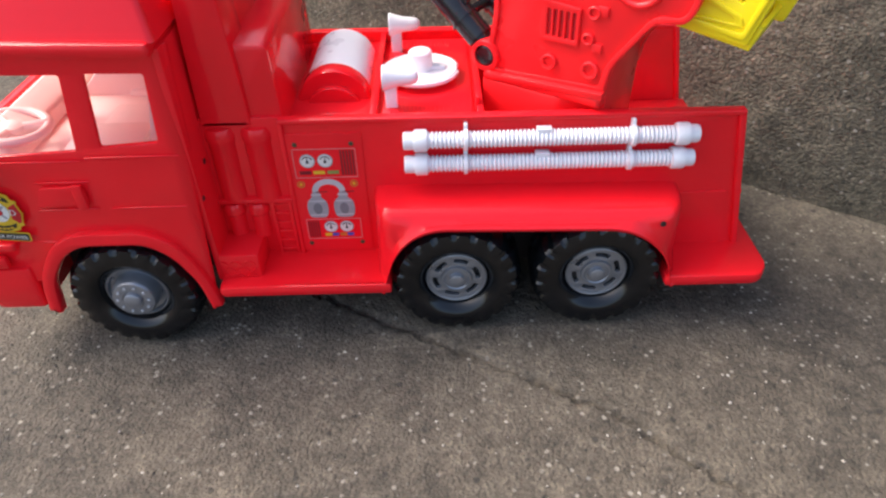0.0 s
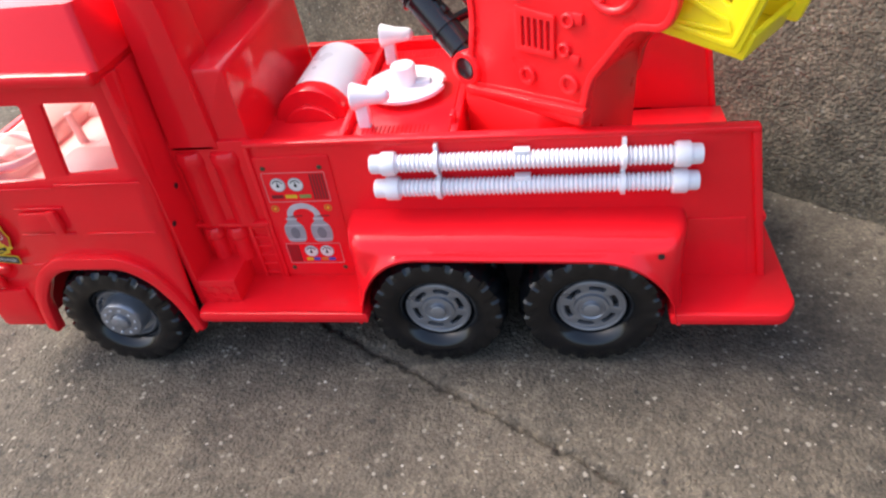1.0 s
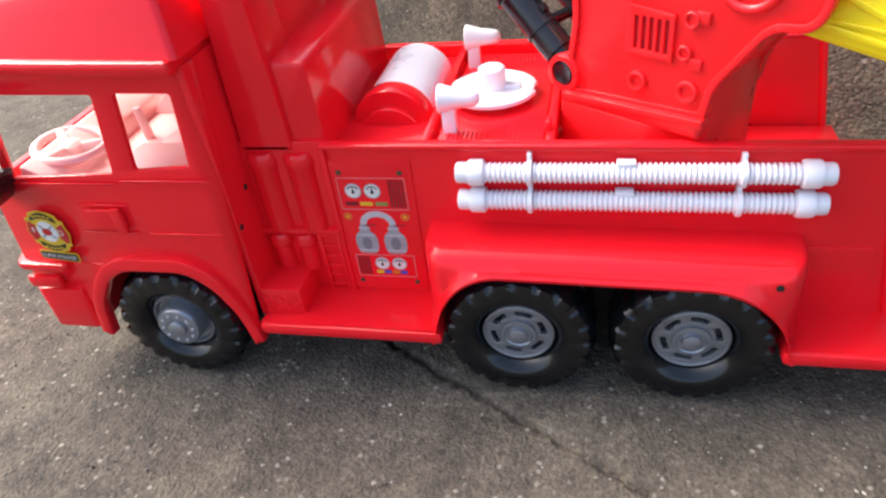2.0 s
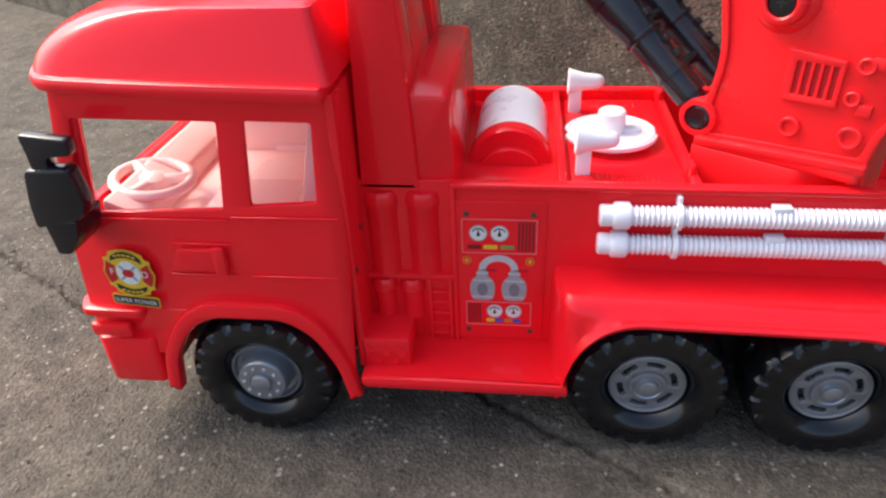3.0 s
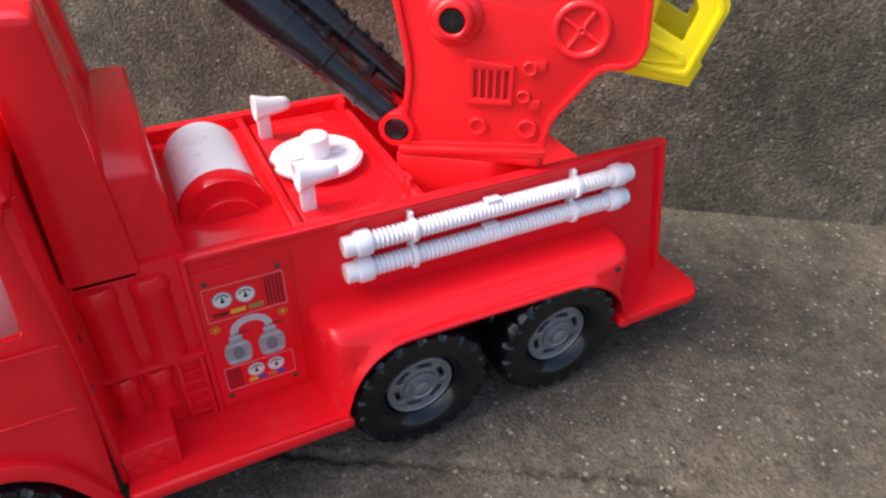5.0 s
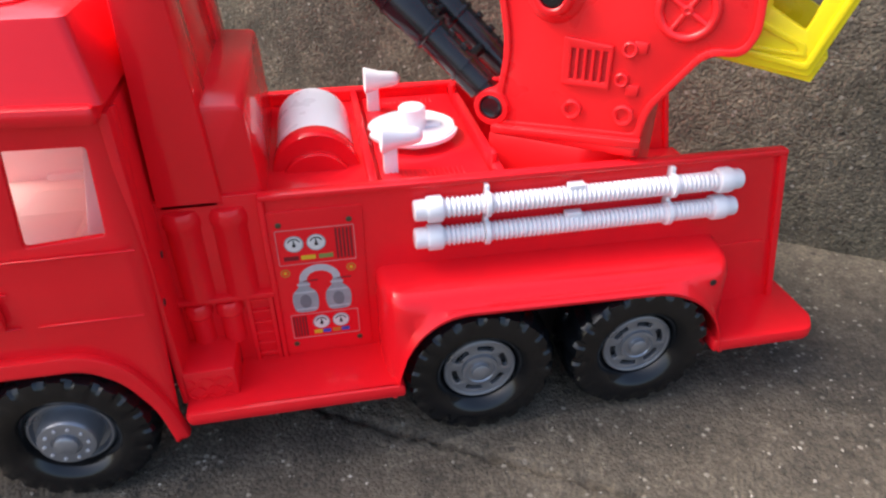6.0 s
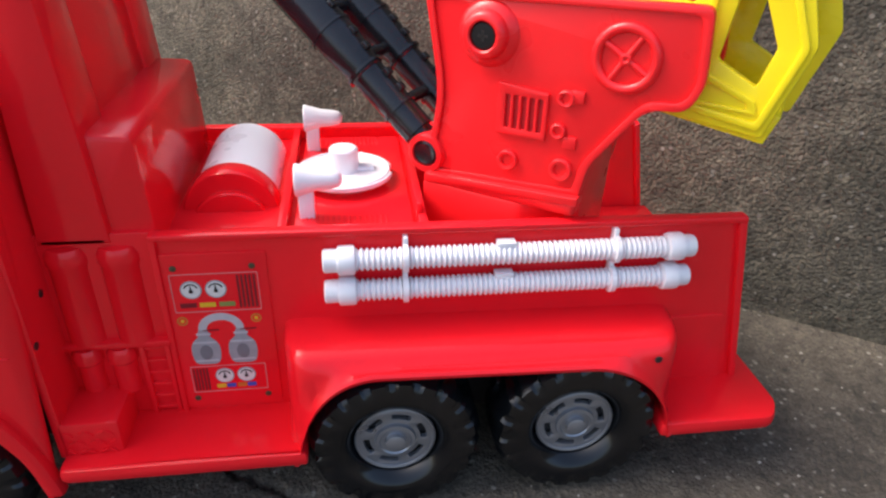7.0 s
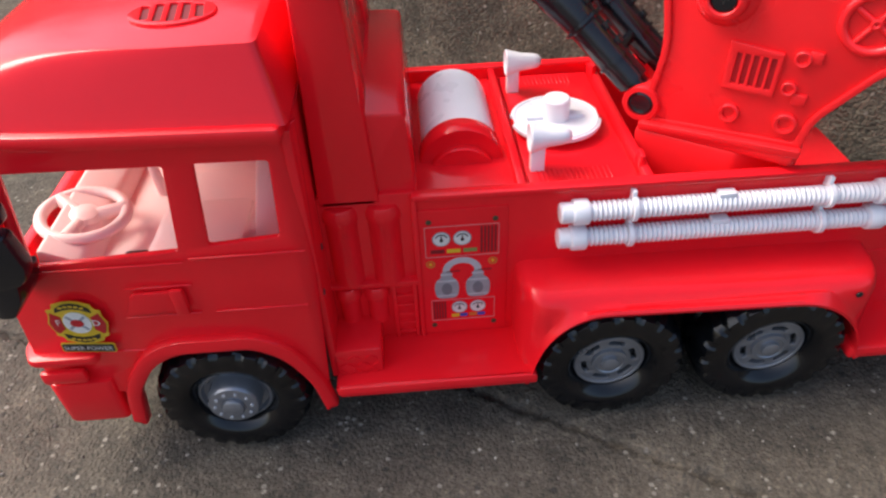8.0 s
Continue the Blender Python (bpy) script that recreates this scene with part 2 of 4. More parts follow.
def build_wall():
    xs = np.concatenate([[-12, -5, -2.5], np.arange(-1.6, 1.0, 0.012), [2.0, 5, 12]])
    zs = np.concatenate([[-0.05], np.arange(0.0, 0.7, 0.012), [0.72, 0.75]])
    S, Zz = np.meshgrid(xs, zs)
    rng = np.random.default_rng(5)
    D = 0.003 * np.sin(S * 9 + 2 * np.sin(Zz * 13)) + rng.normal(0, 0.0007, S.shape) - 0.02 * Zz
    nx, ny = -WALL_DIR.y, WALL_DIR.x
    P = np.stack([WALL_AT.x + S * WALL_DIR.x - D * nx, WALL_AT.y + S * WALL_DIR.y - D * ny, Zz], -1).reshape(-1, 3).tolist()
    n, k = S.shape
    idx = np.arange(n * k).reshape(n, k)
    F = np.stack([idx[:-1, :-1], idx[:-1, 1:], idx[1:, 1:], idx[1:, :-1]], -1).reshape(-1, 4).tolist()
    back = len(P)
    for s, z in ((-12, -0.05), (12, -0.05), (12, 0.75), (-12, 0.75)):
        P.append((WALL_AT.x + s * WALL_DIR.x + 0.2 * nx, WALL_AT.y + s * WALL_DIR.y + 0.2 * ny, z))
    F += [[back, back + 3, back + 2, back + 1], [*idx[-1].tolist(), back + 2, back + 3], [*idx[:, 0].tolist(), back + 3, back], [*idx[::-1, -1].tolist(), back + 1, back + 2]]
    me = bpy.data.meshes.new("wall")
    me.from_pydata(P, [], F)
    me.materials.append(WALL)
    for f in me.polygons:
        f.use_smooth = True
    return tagged(new("wall_back", me), "dark weathered concrete wall standing behind the toy truck", "wall", kind="structure")


def build_grit():
    """Loose sand grains on the concrete, all in one mesh."""
    rng = random.Random(11)
    m, t, p = nodes_of("sand_grains")
    geo = t.nodes.new("ShaderNodeNewGeometry")
    t.links.new(ramp(t, geo.outputs["Random Per Island"], [(0.0, (0.05, 0.044, 0.036)), (0.7, (0.17, 0.15, 0.12)), (1.0, (0.5, 0.46, 0.4))]), p.inputs["Base Color"])
    p.inputs["Roughness"].default_value = 0.85
    P, F = [], []
    for _ in range(5200):
        x, y = rng.uniform(-0.75, 0.75), rng.uniform(0.2, 0.95)
        r = rng.choice((0.0006, 0.0008, 0.0010, 0.0013, 0.0018)) * rng.uniform(0.8, 1.2)
        a, k = rng.uniform(0, 6.3), len(P)
        for dx, dy, dz in ((1, 0, 0.2), (0.1, 0.9, 0.3), (-1, 0.2, 0.1), (-0.1, -0.8, 0.25), (0.1, 0.1, 1.0), (0, 0, -0.6)):
            dx, dy, dz = dx * rng.uniform(0.7, 1.2), dy * rng.uniform(0.7, 1.2), dz * rng.uniform(0.7, 1.1)
            P.append((x + r * (dx * math.cos(a) - dy * math.sin(a)), y + r * (dx * math.sin(a) + dy * math.cos(a)), GROUND_Z + 0.0004 + r * dz))
        F += [(k + q[0], k + q[1], k + q[2]) for q in ((0, 1, 4), (1, 2, 4), (2, 3, 4), (3, 0, 4), (1, 0, 5), (2, 1, 5), (3, 2, 5), (0, 3, 5))]
    me = bpy.data.meshes.new("grit")
    me.from_pydata(P, [], F)
    me.materials.append(m)
    return tagged(new("grit", me), "loose sand grains strewn over the worn concrete", "grit", kind="stuff")


build_ground()
build_wall()
build_grit()

# ---- the toy fire truck ----
truck = new("toy_fire_truck")
PITCH = 1.35
truck.matrix_world = pose(0.014, 0.571, 0.0, 0, PITCH, 0)
tagged(truck, "red plastic toy fire truck with black wheels on concrete", "toy truck")

ARCH = [(-0.372, 0.036), (-0.366, 0.074), (-0.348, 0.102), (-0.328, 0.114), (-0.272, 0.114), (-0.252, 0.100), (-0.236, 0.070), (-0.230, 0.036)]


def lean(p):
    """The cab draws in towards the roof and round its front corners."""
    x, y, z = p
    mid = 0.10
    s = 1.0 - 0.055 * max(0.0, (z - 0.17) / 0.1) - 0.22 * max(0.0, -0.395 - x) ** 1.5 / 0.06
    return Vector((x, mid + (y - mid) * s, z))


def tuck(p):
    """The side turns in round the cab's rear corner."""
    d = min(0.0139, max(0.0, p.x + 0.2300))
    dy = 0.014 - math.sqrt(0.014 ** 2 - d * d)
    return Vector((p.x, p.y + dy if p.y < 0.1 else p.y - dy, p.z))


def build_cab():
    cab = new("cab")
    cab.parent = truck
    side = [(-0.225, 0.046), (-0.216, 0.195), (-0.214, 0.284), (-0.406, 0.290), (-0.424, 0.190), (-0.431, 0.118), (-0.432, 0.072), (-0.380, 0.072), (-0.380, 0.046)]
    side = side + ARCH
    win_a = fillet([(-0.411, 0.199), (-0.302, 0.2045), (-0.295, 0.266), (-0.396, 0.268)], 0.0025)
    win_b = fillet([(-0.2815, 0.2070), (-0.2350, 0.2105), (-0.2320, 0.2655), (-0.2765, 0.2665)], 0.0025)
    for y0, y1 in ((-0.045, -0.040), (0.240, 0.245)):
        bm = plate([side, win_a, win_b], y0, y1, 0.0012)
        for cut in (-0.2290, -0.2265, -0.2240, -0.2215, -0.2190, -0.2175):
            bmesh.ops.bisect_plane(bm, geom=bm.verts[:] + bm.edges[:] + bm.faces[:], plane_co=(cut, 0, 0), plane_no=(1, 0, 0))
        part("side_panel", warp(warp(bm, tuck), lean), RED, cab)
    # arch flares
    flare_out = [(-0.383, 0.040), (-0.377, 0.080), (-0.356, 0.113), (-0.332, 0.1275), (-0.268, 0.1275), (-0.245, 0.112), (-0.227, 0.078), (-0.219, 0.040)]
    for y0, y1 in ((-0.051, -0.040), (0.240, 0.251)):
        o = fillet(flare_out + ARCH[::-1], [0.002, 0.02, 0.02, 0.014, 0.014, 0.02, 0.02, 0.002, 0.001, 0.012, 0.014, 0.01, 0.01, 0.014, 0.012, 0.001])
        part("wheel_arch", plate([o], y0, y1, 0.003), RED, cab)
    # lower skirt with a crease, bumper and lamp pocket
    part("bumper", plate([fillet([(-0.437, -0.035), (-0.430, -0.048), (-0.384, -0.048), (-0.384, 0.248), (-0.430, 0.248), (-0.437, 0.235)], 0.006)], 0.042, 0.088, 0.003, "z"), RED, cab)
    part("bumper_lip", plate([fillet([(-0.441, -0.035), (-0.433, -0.050), (-0.384, -0.050), (-0.384, 0.250), (-0.433, 0.250), (-0.441, 0.235)], 0.006)], 0.110, 0.118, 0.003, "z"), RED, cab)
    part("corner_lamp", boxed(-0.431, -0.398, -0.0505, -0.044, 0.091, 0.104, 0.003), RED, cab)
    # front face with the windscreen opening
    fr = [fillet(rect(-0.040, 0.240, 0.06, 0.283), 0.01), fillet(rect(-0.030, 0.230, 0.198, 0.270), 0.01)]
    bm = plate(fr, -0.008, 0.0, 0.001, "x")
    part("front_panel", warp(bm, lambda p: Vector((p.x - 0.434 + 0.19 * max(0, p.z - 0.14) ** 1.0 + (p.y - 0.1) ** 2 * 0.9, 0.1 + (p.y - 0.1) * (1 - 0.5 * max(0, p.z - 0.19)), p.z))), RED, cab)
    for i in range(4):
        part("grille_bar", boxed(-0.4375, -0.428, 0.02, 0.18, 0.128 + i * 0.014, 0.134 + i * 0.014, 0.002), BLACK, cab)
    part("rear_wall", boxed(-0.222, -0.216, -0.036, 0.236, 0.06, 0.284, 0.001), RED, cab)
    # pressed lines in the door
    for x0, x1, z, h in ((-0.345, -0.300, 0.1765, 0.0016), (-0.352, -0.300, 0.150, 0.0016), (-0.290, -0.226, 0.150, 0.0016), (-0.405, -0.30, 0.196, 0.0016), (-0.296, -0.220, 0.199, 0.0016)):
        part("door_line", boxed(x0, x1, -0.0456, -0.0440, z, z + h, 0.0005, seg=1), RED, cab)
    part("door_handle", plate([fillet([(-0.350, 0.154), (-0.306, 0.156), (-0.306, 0.174), (-0.342, 0.174)], 0.004)], -0.0475, -0.044, 0.0012), RED, cab)
    part("door_grip", boxed(-0.3155, -0.3065, -0.0490, -0.045, 0.153, 0.176, 0.0014), RED, cab)
    for z in (0.150, 0.173):
        part("screw_hole", lathe(bmesh.new(), [(0.0026, -0.001), (0.0026, 0.0006), (0, 0.0006)], 12, (-0.2161, -0.010 - (0.172 - z), z), (1, 0, 0)), P_BLACK, cab)
    # roof: a band that juts out, then a domed top
    o = fillet([(-0.412, -0.043), (-0.340, -0.047), (-0.219, -0.047), (-0.219, 0.247), (-0.340, 0.247), (-0.412, 0.243), (-0.4345, 0.20), (-0.4345, 0.00)], [0.018, 0.03, 0.004, 0.004, 0.03, 0.018, 0.03, 0.03])

    def rise(p):
        return Vector((p.x, p.y, p.z + 0.038 * max(0.0, -0.213 - p.x) * max(0.0, 1 - (p.z - 0.28) / 0.055)))

    part("roof_band", warp(plate([o], 0.2800, 0.2915, 0.004, "z"), rise), RED, cab)
    secs = []
    for k in range(13):
        s = (0, 0.12, 0.25, 0.38, 0.5, 0.61, 0.71, 0.8, 0.87, 0.93, 0.97, 0.99, 1.0)[k]
        z = 0.290 + 0.0435 * s
        side_in, front_in, back_in = 0.004 + 0.018 * s, 0.002 + 0.085 * (1 - math.sqrt(1 - s * s)), 0.001 + 0.012 * s
        if k == 12:
            side_in += 0.0015
            back_in += 0.001
        x0, x1, y0, y1 = -0.4315 + front_in, -0.214 - back_in, -0.045 + side_in, 0.245 - side_in
        o = fillet([(x0, y0 + 0.04), (x0 + 0.017, y0 + 0.003), (x0 + 0.08, y0), (x1, y0), (x1, y1), (x0 + 0.08, y1), (x0 + 0.017, y1 - 0.003), (x0, y1 - 0.04)], [0.03, 0.02, 0.03, 0.006, 0.006, 0.03, 0.03, 0.03], 4)
        secs.append([(x, y, z) for x, y in o])
    part("roof", warp(loft(bmesh.new(), secs, close=True), rise), RED, cab, sharp=30)
    for y in (0.026, 0.174):
        slots = []
        for i in range(5):
            x = -0.3040 + i * 0.0082
            h = 0.0150 * math.sqrt(max(0.05, 1 - ((i - 2) / 2.9) ** 2))
            slots.append(fillet([(x + 0.004, y - h), (x + 0.0088, y - h), (x + 0.0048, y + h), (x, y + h)], 0.001, 2))
        v = part("roof_vent", plate([ellipse(-0.283, y, 0.0265, 0.0205), *slots], 0.3325, 0.3355, 0.001, "z"), RED, truck)
        # shallow slots: their inner shade is coloured in with dark red
        part("vent_slot_shade", plate([ellipse(-0.283, y, 0.0235, 0.0175)], 0.3330, 0.3338, 0, "z"), P_DARKRED, v)
    part("roof_badge", warp(plate([fillet(rect(0.055, 0.145, 0.0, 0.022), 0.006)], -0.003, 0.0, 0.001, "x"), lambda p: Vector((-0.392 + p.x + (p.z) * 1.2, p.y, 0.315 + p.z * 0.75))), YELLOW, cab, "yellow emblem plate")
    # interior: pale plastic, tinted pink for light bounced off the red shell
    part("floor_tub", boxed(-0.405, -0.222, -0.034, 0.234, 0.155, 0.177, 0.003), BOUNCE_PINK, cab)
    part("dashboard", plate([fillet([(-0.406, 0.166), (-0.368, 0.166), (-0.374, 0.190), (-0.400, 0.203)], 0.004)], -0.028, 0.228, 0.002), BOUNCE_PINK, cab)
    for y in (0.045, 0.155):
        part("seat", boxed(-0.322, -0.262, y - 0.042, y + 0.042, 0.166, 0.184, 0.006), BOUNCE_PINK, cab)
        part("seat_back", plate([fillet([(-0.266, 0.170), (-0.248, 0.170), (-0.232, 0.262), (-0.246, 0.262)], 0.004)], y - 0.042, y + 0.042, 0.003), BOUNCE_PINK, cab)
    part("gear_lever", rod(bmesh.new(), (-0.346, 0.068, 0.176), (-0.348, 0.068, 0.207), 0.0044, 0.0036), BOUNCE_PINK, cab)
    part("seat_pad", boxed(-0.334, -0.268, -0.030, 0.040, 0.176, 0.1885, 0.005), BOUNCE_PINK, cab)
    # no hole is cut; a black plate gives the dark of an opening
    part("floor_hole_shade", plate([fillet(rect(-0.355, -0.339, -0.028, -0.004), 0.002)], 0.1765, 0.1775, 0, "z"), P_BLACK, cab, "black patch for the shade of an opening in the floor")
    part("far_lining", plate([fillet([(-0.408, 0.166), (-0.262, 0.166), (-0.262, 0.226), (-0.292, 0.268), (-0.381, 0.268)], 0.003)], 0.222, 0.238, 0.002), BOUNCE_PINK, cab)
    part("centre_tunnel", plate([fillet([(-0.385, 0.166), (-0.268, 0.166), (-0.262, 0.232), (-0.345, 0.206)], 0.004)], 0.118, 0.205, 0.003), BOUNCE_PINK, cab)
    # added rods, coloured cream like the lit sill of the far window
    for z0, x0 in ((0.206, -0.3990), (0.200, -0.3900)):
        part("lit_sill_strip", rod(bmesh.new(), (x0, 0.200, z0), (x0 + 0.018, 0.200, z0 + 0.056), 0.0036), LIT_CREAM, cab)
    sw = part("steering_wheel", ring(bmesh.new(), (0, 0, 0), 0.0285, 0.0042, (0, 0, 1)), BOUNCE_PINK, truck)
    sw.matrix_local = pose(-0.385, 0.018, 0.1965, 0, 8, 0)
    bm = bmesh.new()
    for k in range(3):
        a = 2 * math.pi * k / 3 + 0.4
        rod(bm, (0, 0, -0.003), (0.028 * math.cos(a), 0.028 * math.sin(a), 0), 0.0050)
    lathe(bm, [(0.0, -0.006), (0.010, -0.006), (0.010, 0.002), (0.006, 0.004), (0, 0.004)], 20, (0, 0, 0), (0, 0, 1))
    part("spokes", bm, BOUNCE_PINK, sw)
    part("column", rod(bmesh.new(), (0, 0, -0.03), (0, 0, -0.004), 0.007), BOUNCE_PINK, sw)
    return cab


def build_mirror():
    mir = new("wing_mirror")
    mir.parent = truck
    mir.matrix_local = pose(-0.009, -0.010, 0)
    tagged(mir, "black plastic wing mirror")
    part("housing", plate([fillet([(-0.402, 0.249), (-0.371, 0.2505), (-0.3675, 0.2240), (-0.374, 0.2125), (-0.409, 0.2050), (-0.4075, 0.225)], 0.005)], -0.066, -0.053, 0.003), BLACK, mir)
    part("upper_arm", plate([fillet([(-0.398, 0.2725), (-0.366, 0.2690), (-0.367, 0.2575), (-0.384, 0.2560), (-0.385, 0.246), (-0.397, 0.246), (-0.397, 0.2590)], 0.003)], -0.064, -0.055, 0.002), BLACK, mir)
    part("foot", plate([fillet([(-0.405, 0.209), (-0.380, 0.211), (-0.384, 0.196), (-0.393, 0.1835), (-0.403, 0.1835)], 0.003)], -0.063, -0.032, 0.002), BLACK, mir)
    return mir


def build_badge():
    b = new("door_badge")
    b.parent = truck
    b.matrix_local = pose(-0.3855, -0.0457, 0.1490, 0, 4, -2)
    tagged(b, "yellow and red fire service sticker")
    half = [(0, 0.0222), (0.0062, 0.0214), (0.0128, 0.0190), (0.0136, 0.0158), (0.0152, 0.0140), (0.0182, 0.0136), (0.0178, 0.0095), (0.0186, 0.0062), (0.0204, 0.0012),
            (0.0190, -0.0040), (0.0178, -0.0082), (0.0180, -0.0112), (0.0152, -0.0122), (0.0136, -0.0138), (0.0128, -0.0166), (0.0062, -0.0186), (0, -0.0192)]
    shield = half[::-1] + [(-x, z) for x, z in half[1:-1]]
    part("backing", plate([shield], 0.0005, -0.0002), P_YELLOW, b)
    for s in (1, -1):
        lobe = [(s * x, z) for x, z in [(0.0164, 0.0112), (0.0168, 0.0085), (0.0176, 0.0058), (0.0192, 0.0012), (0.0180, -0.0038), (0.0167, -0.0080), (0.0150, -0.0088), (0.0100, -0.0046), (0.0106, 0.0014), (0.0102, 0.0072)]]
        part("field", plate([lobe], -0.0002, -0.0006), P_RED, b)
    part("disc", plate([ellipse(0, 0.002, 0.0094, 0.0102)], -0.0002, -0.0010), P_WHITE, b)
    for s in (1, -1):
        band = [(x, 0.0015 + s * (r - 26 * x * x)) for x, r in [(-0.0112, 0.0178), (-0.0056, 0.0190), (0, 0.0194), (0.0056, 0.0190), (0.0112, 0.0178), (0.0122, 0.0142), (0.0060, 0.0140), (0, 0.0142), (-0.0060, 0.0140), (-0.0122, 0.0142)]]
        part("scroll", plate([band], -0.0006, -0.0010), P_BLACK, b)
        for i in range(5):
            x = -0.0072 + i * 0.0036
            z = 0.0015 + s * (0.0166 - 26 * x * x)
            part("scroll_text", plate([rect(x - 0.0013, x + 0.0013, z - 0.0008, z + 0.0008)], -0.0010, -0.0013), P_YELLOW, b)
    for k in range(4):
        a = math.pi / 4 + math.pi / 2 * k
        part("emblem_bar", plate([[(0.009 * math.cos(a - 0.12), 0.002 + 0.009 * math.sin(a - 0.12)), (0.009 * math.cos(a + 0.12), 0.002 + 0.009 * math.sin(a + 0.12)), (0.001 * math.cos(a + 1.5), 0.002 + 0.001 * math.sin(a + 1.5)), (0.001 * math.cos(a - 1.5), 0.002 + 0.001 * math.sin(a - 1.5))]], -0.0010, -0.0012), P_GREY, b)
    part("emblem_core", plate([ellipse(0, 0.002, 0.0045, 0.0035)], -0.0012, -0.0014), P_RED, b)
    part("banner_edge", plate([fillet(rect(-0.0190, 0.0190, -0.0285, -0.0195), 0.002)], 0.0005, -0.0003), P_YELLOW, b)
    part("banner", plate([fillet(rect(-0.0180, 0.0180, -0.0276, -0.0204), 0.0015)], -0.0003, -0.0007), P_BLACK, b)
    for text, x, z, size in (("F", -0.0128, 0.002, 0.0080), ("D", 0.0128, 0.002, 0.0080), ("SUPER POWER", 0, -0.024, 0.0052)):
        cu = bpy.data.curves.new("lettering", "FONT")
        cu.body, cu.size, cu.align_x, cu.align_y = text, size, "CENTER", "CENTER"
        ob = bpy.data.objects.new("lettering", cu)
        scene.collection.objects.link(ob)
        me = bpy.data.meshes.new_from_object(ob.evaluated_get(bpy.context.evaluated_depsgraph_get()))
        bpy.data.objects.remove(ob)
        bm = bmesh.new()
        bm.from_mesh(me)
        part("lettering", warp(bm, lambda p: Vector((x + p.x, -0.0011, z + p.y))), P_WHITE, b)


def build_collar():
    """The tall block behind the cab, with two uprights and a lower box."""
    col = new("cab_collar")
    col.parent = truck
    for y0, y1 in ((-0.0005, 0.045), (0.155, 0.2005)):
        o = fillet([(-0.2150, 0.200), (-0.2100, 0.365), (-0.1815, 0.363), (-0.174, 0.262), (-0.171, 0.200)], [0.002, 0.006, 0.006, 0.004, 0.002])
        part("upright", plate([o], y0, y1, 0.004), RED, col)
    part("cross_piece", plate([fillet([(-0.2130, 0.19), (-0.2105, 0.3430), (-0.1845, 0.3420), (-0.1765, 0.262), (-0.1740, 0.19)], [0.002, 0.004, 0.006, 0.004, 0.002])], 0.042, 0.158, 0.003), RED, col)
    part("rear_box", plate([fillet([(-0.200, 0.180), (-0.200, 0.270), (-0.1480, 0.268), (-0.1435, 0.180)], [0.002, 0.002, 0.006, 0.002])], 0.0060, 0.190, 0.004), RED, col)
    return col


def build_recess():
    """Pump bay between cab and panel: bottles, shelf, ladder and tread box."""
    bay = new("equipment_bay")
    bay.parent = truck
    part("back_plate", boxed(-0.222, -0.147, 0.0018, 0.012, 0.05, 0.207, 0.001), RED, bay)
    for x in (-0.201, -0.170):
        bm = lathe(bmesh.new(), [(0, 0), (0.0128, 0), (0.0128, 0.058), (0.0138, 0.060), (0.0138, 0.066), (0.0115, 0.071), (0, 0.072)], 28, (x, 0.0072, 0.127), (0, 0, 1))
        part("bottle", bm, RED, bay)
    part("shelf", boxed(-0.221, -0.148, -0.0045, 0.009, 0.1235, 0.128, 0.001), RED, bay)
    for x in (-0.204, -0.182):
        bm = lathe(bmesh.new(), [(0, 0), (0.0080, 0), (0.0080, 0.024), (0.0098, 0.026), (0.0098, 0.032), (0.0075, 0.036), (0, 0.036)], 24, (x, 0.0020, 0.0865), (0, 0, 1))
        part("small_bottle", bm, RED, bay)
    ladder = part("ladder", boxed(-0.170, -0.1665, -0.0018, 0.009, 0.060, 0.1235, 0.0008), RED, truck)
    part("stile", boxed(-0.1535, -0.150, -0.0018, 0.009, 0.060, 0.1235, 0.0008), RED, ladder)
    for i in range(6):
        part("rung", boxed(-0.168, -0.152, -0.0008, 0.009, 0.0665 + i * 0.0103, 0.0692 + i * 0.0103, 0.0007), RED, ladder)
    tb = part("tread_box", boxed(-0.2195, -0.181, -0.036, 0.010, 0.055, 0.0885, 0.002), RED, truck)
    for i in range(5):
        for k in range(3):
            bm = plate([[(0.0032, 0), (0, 0.0010), (-0.0032, 0), (0, -0.0010)]], -0.0376, -0.0355)
            a = 1 if (i + k) % 2 else -1
            warp(bm, lambda p: Vector((-0.2125 + i * 0.0064 + p.x * 0.78 - a * p.z * 0.62, p.y, 0.0655 + k * 0.0075 + a * p.x * 0.62 + p.z * 0.78)))
            part("tread_mark", bm, RED, tb)


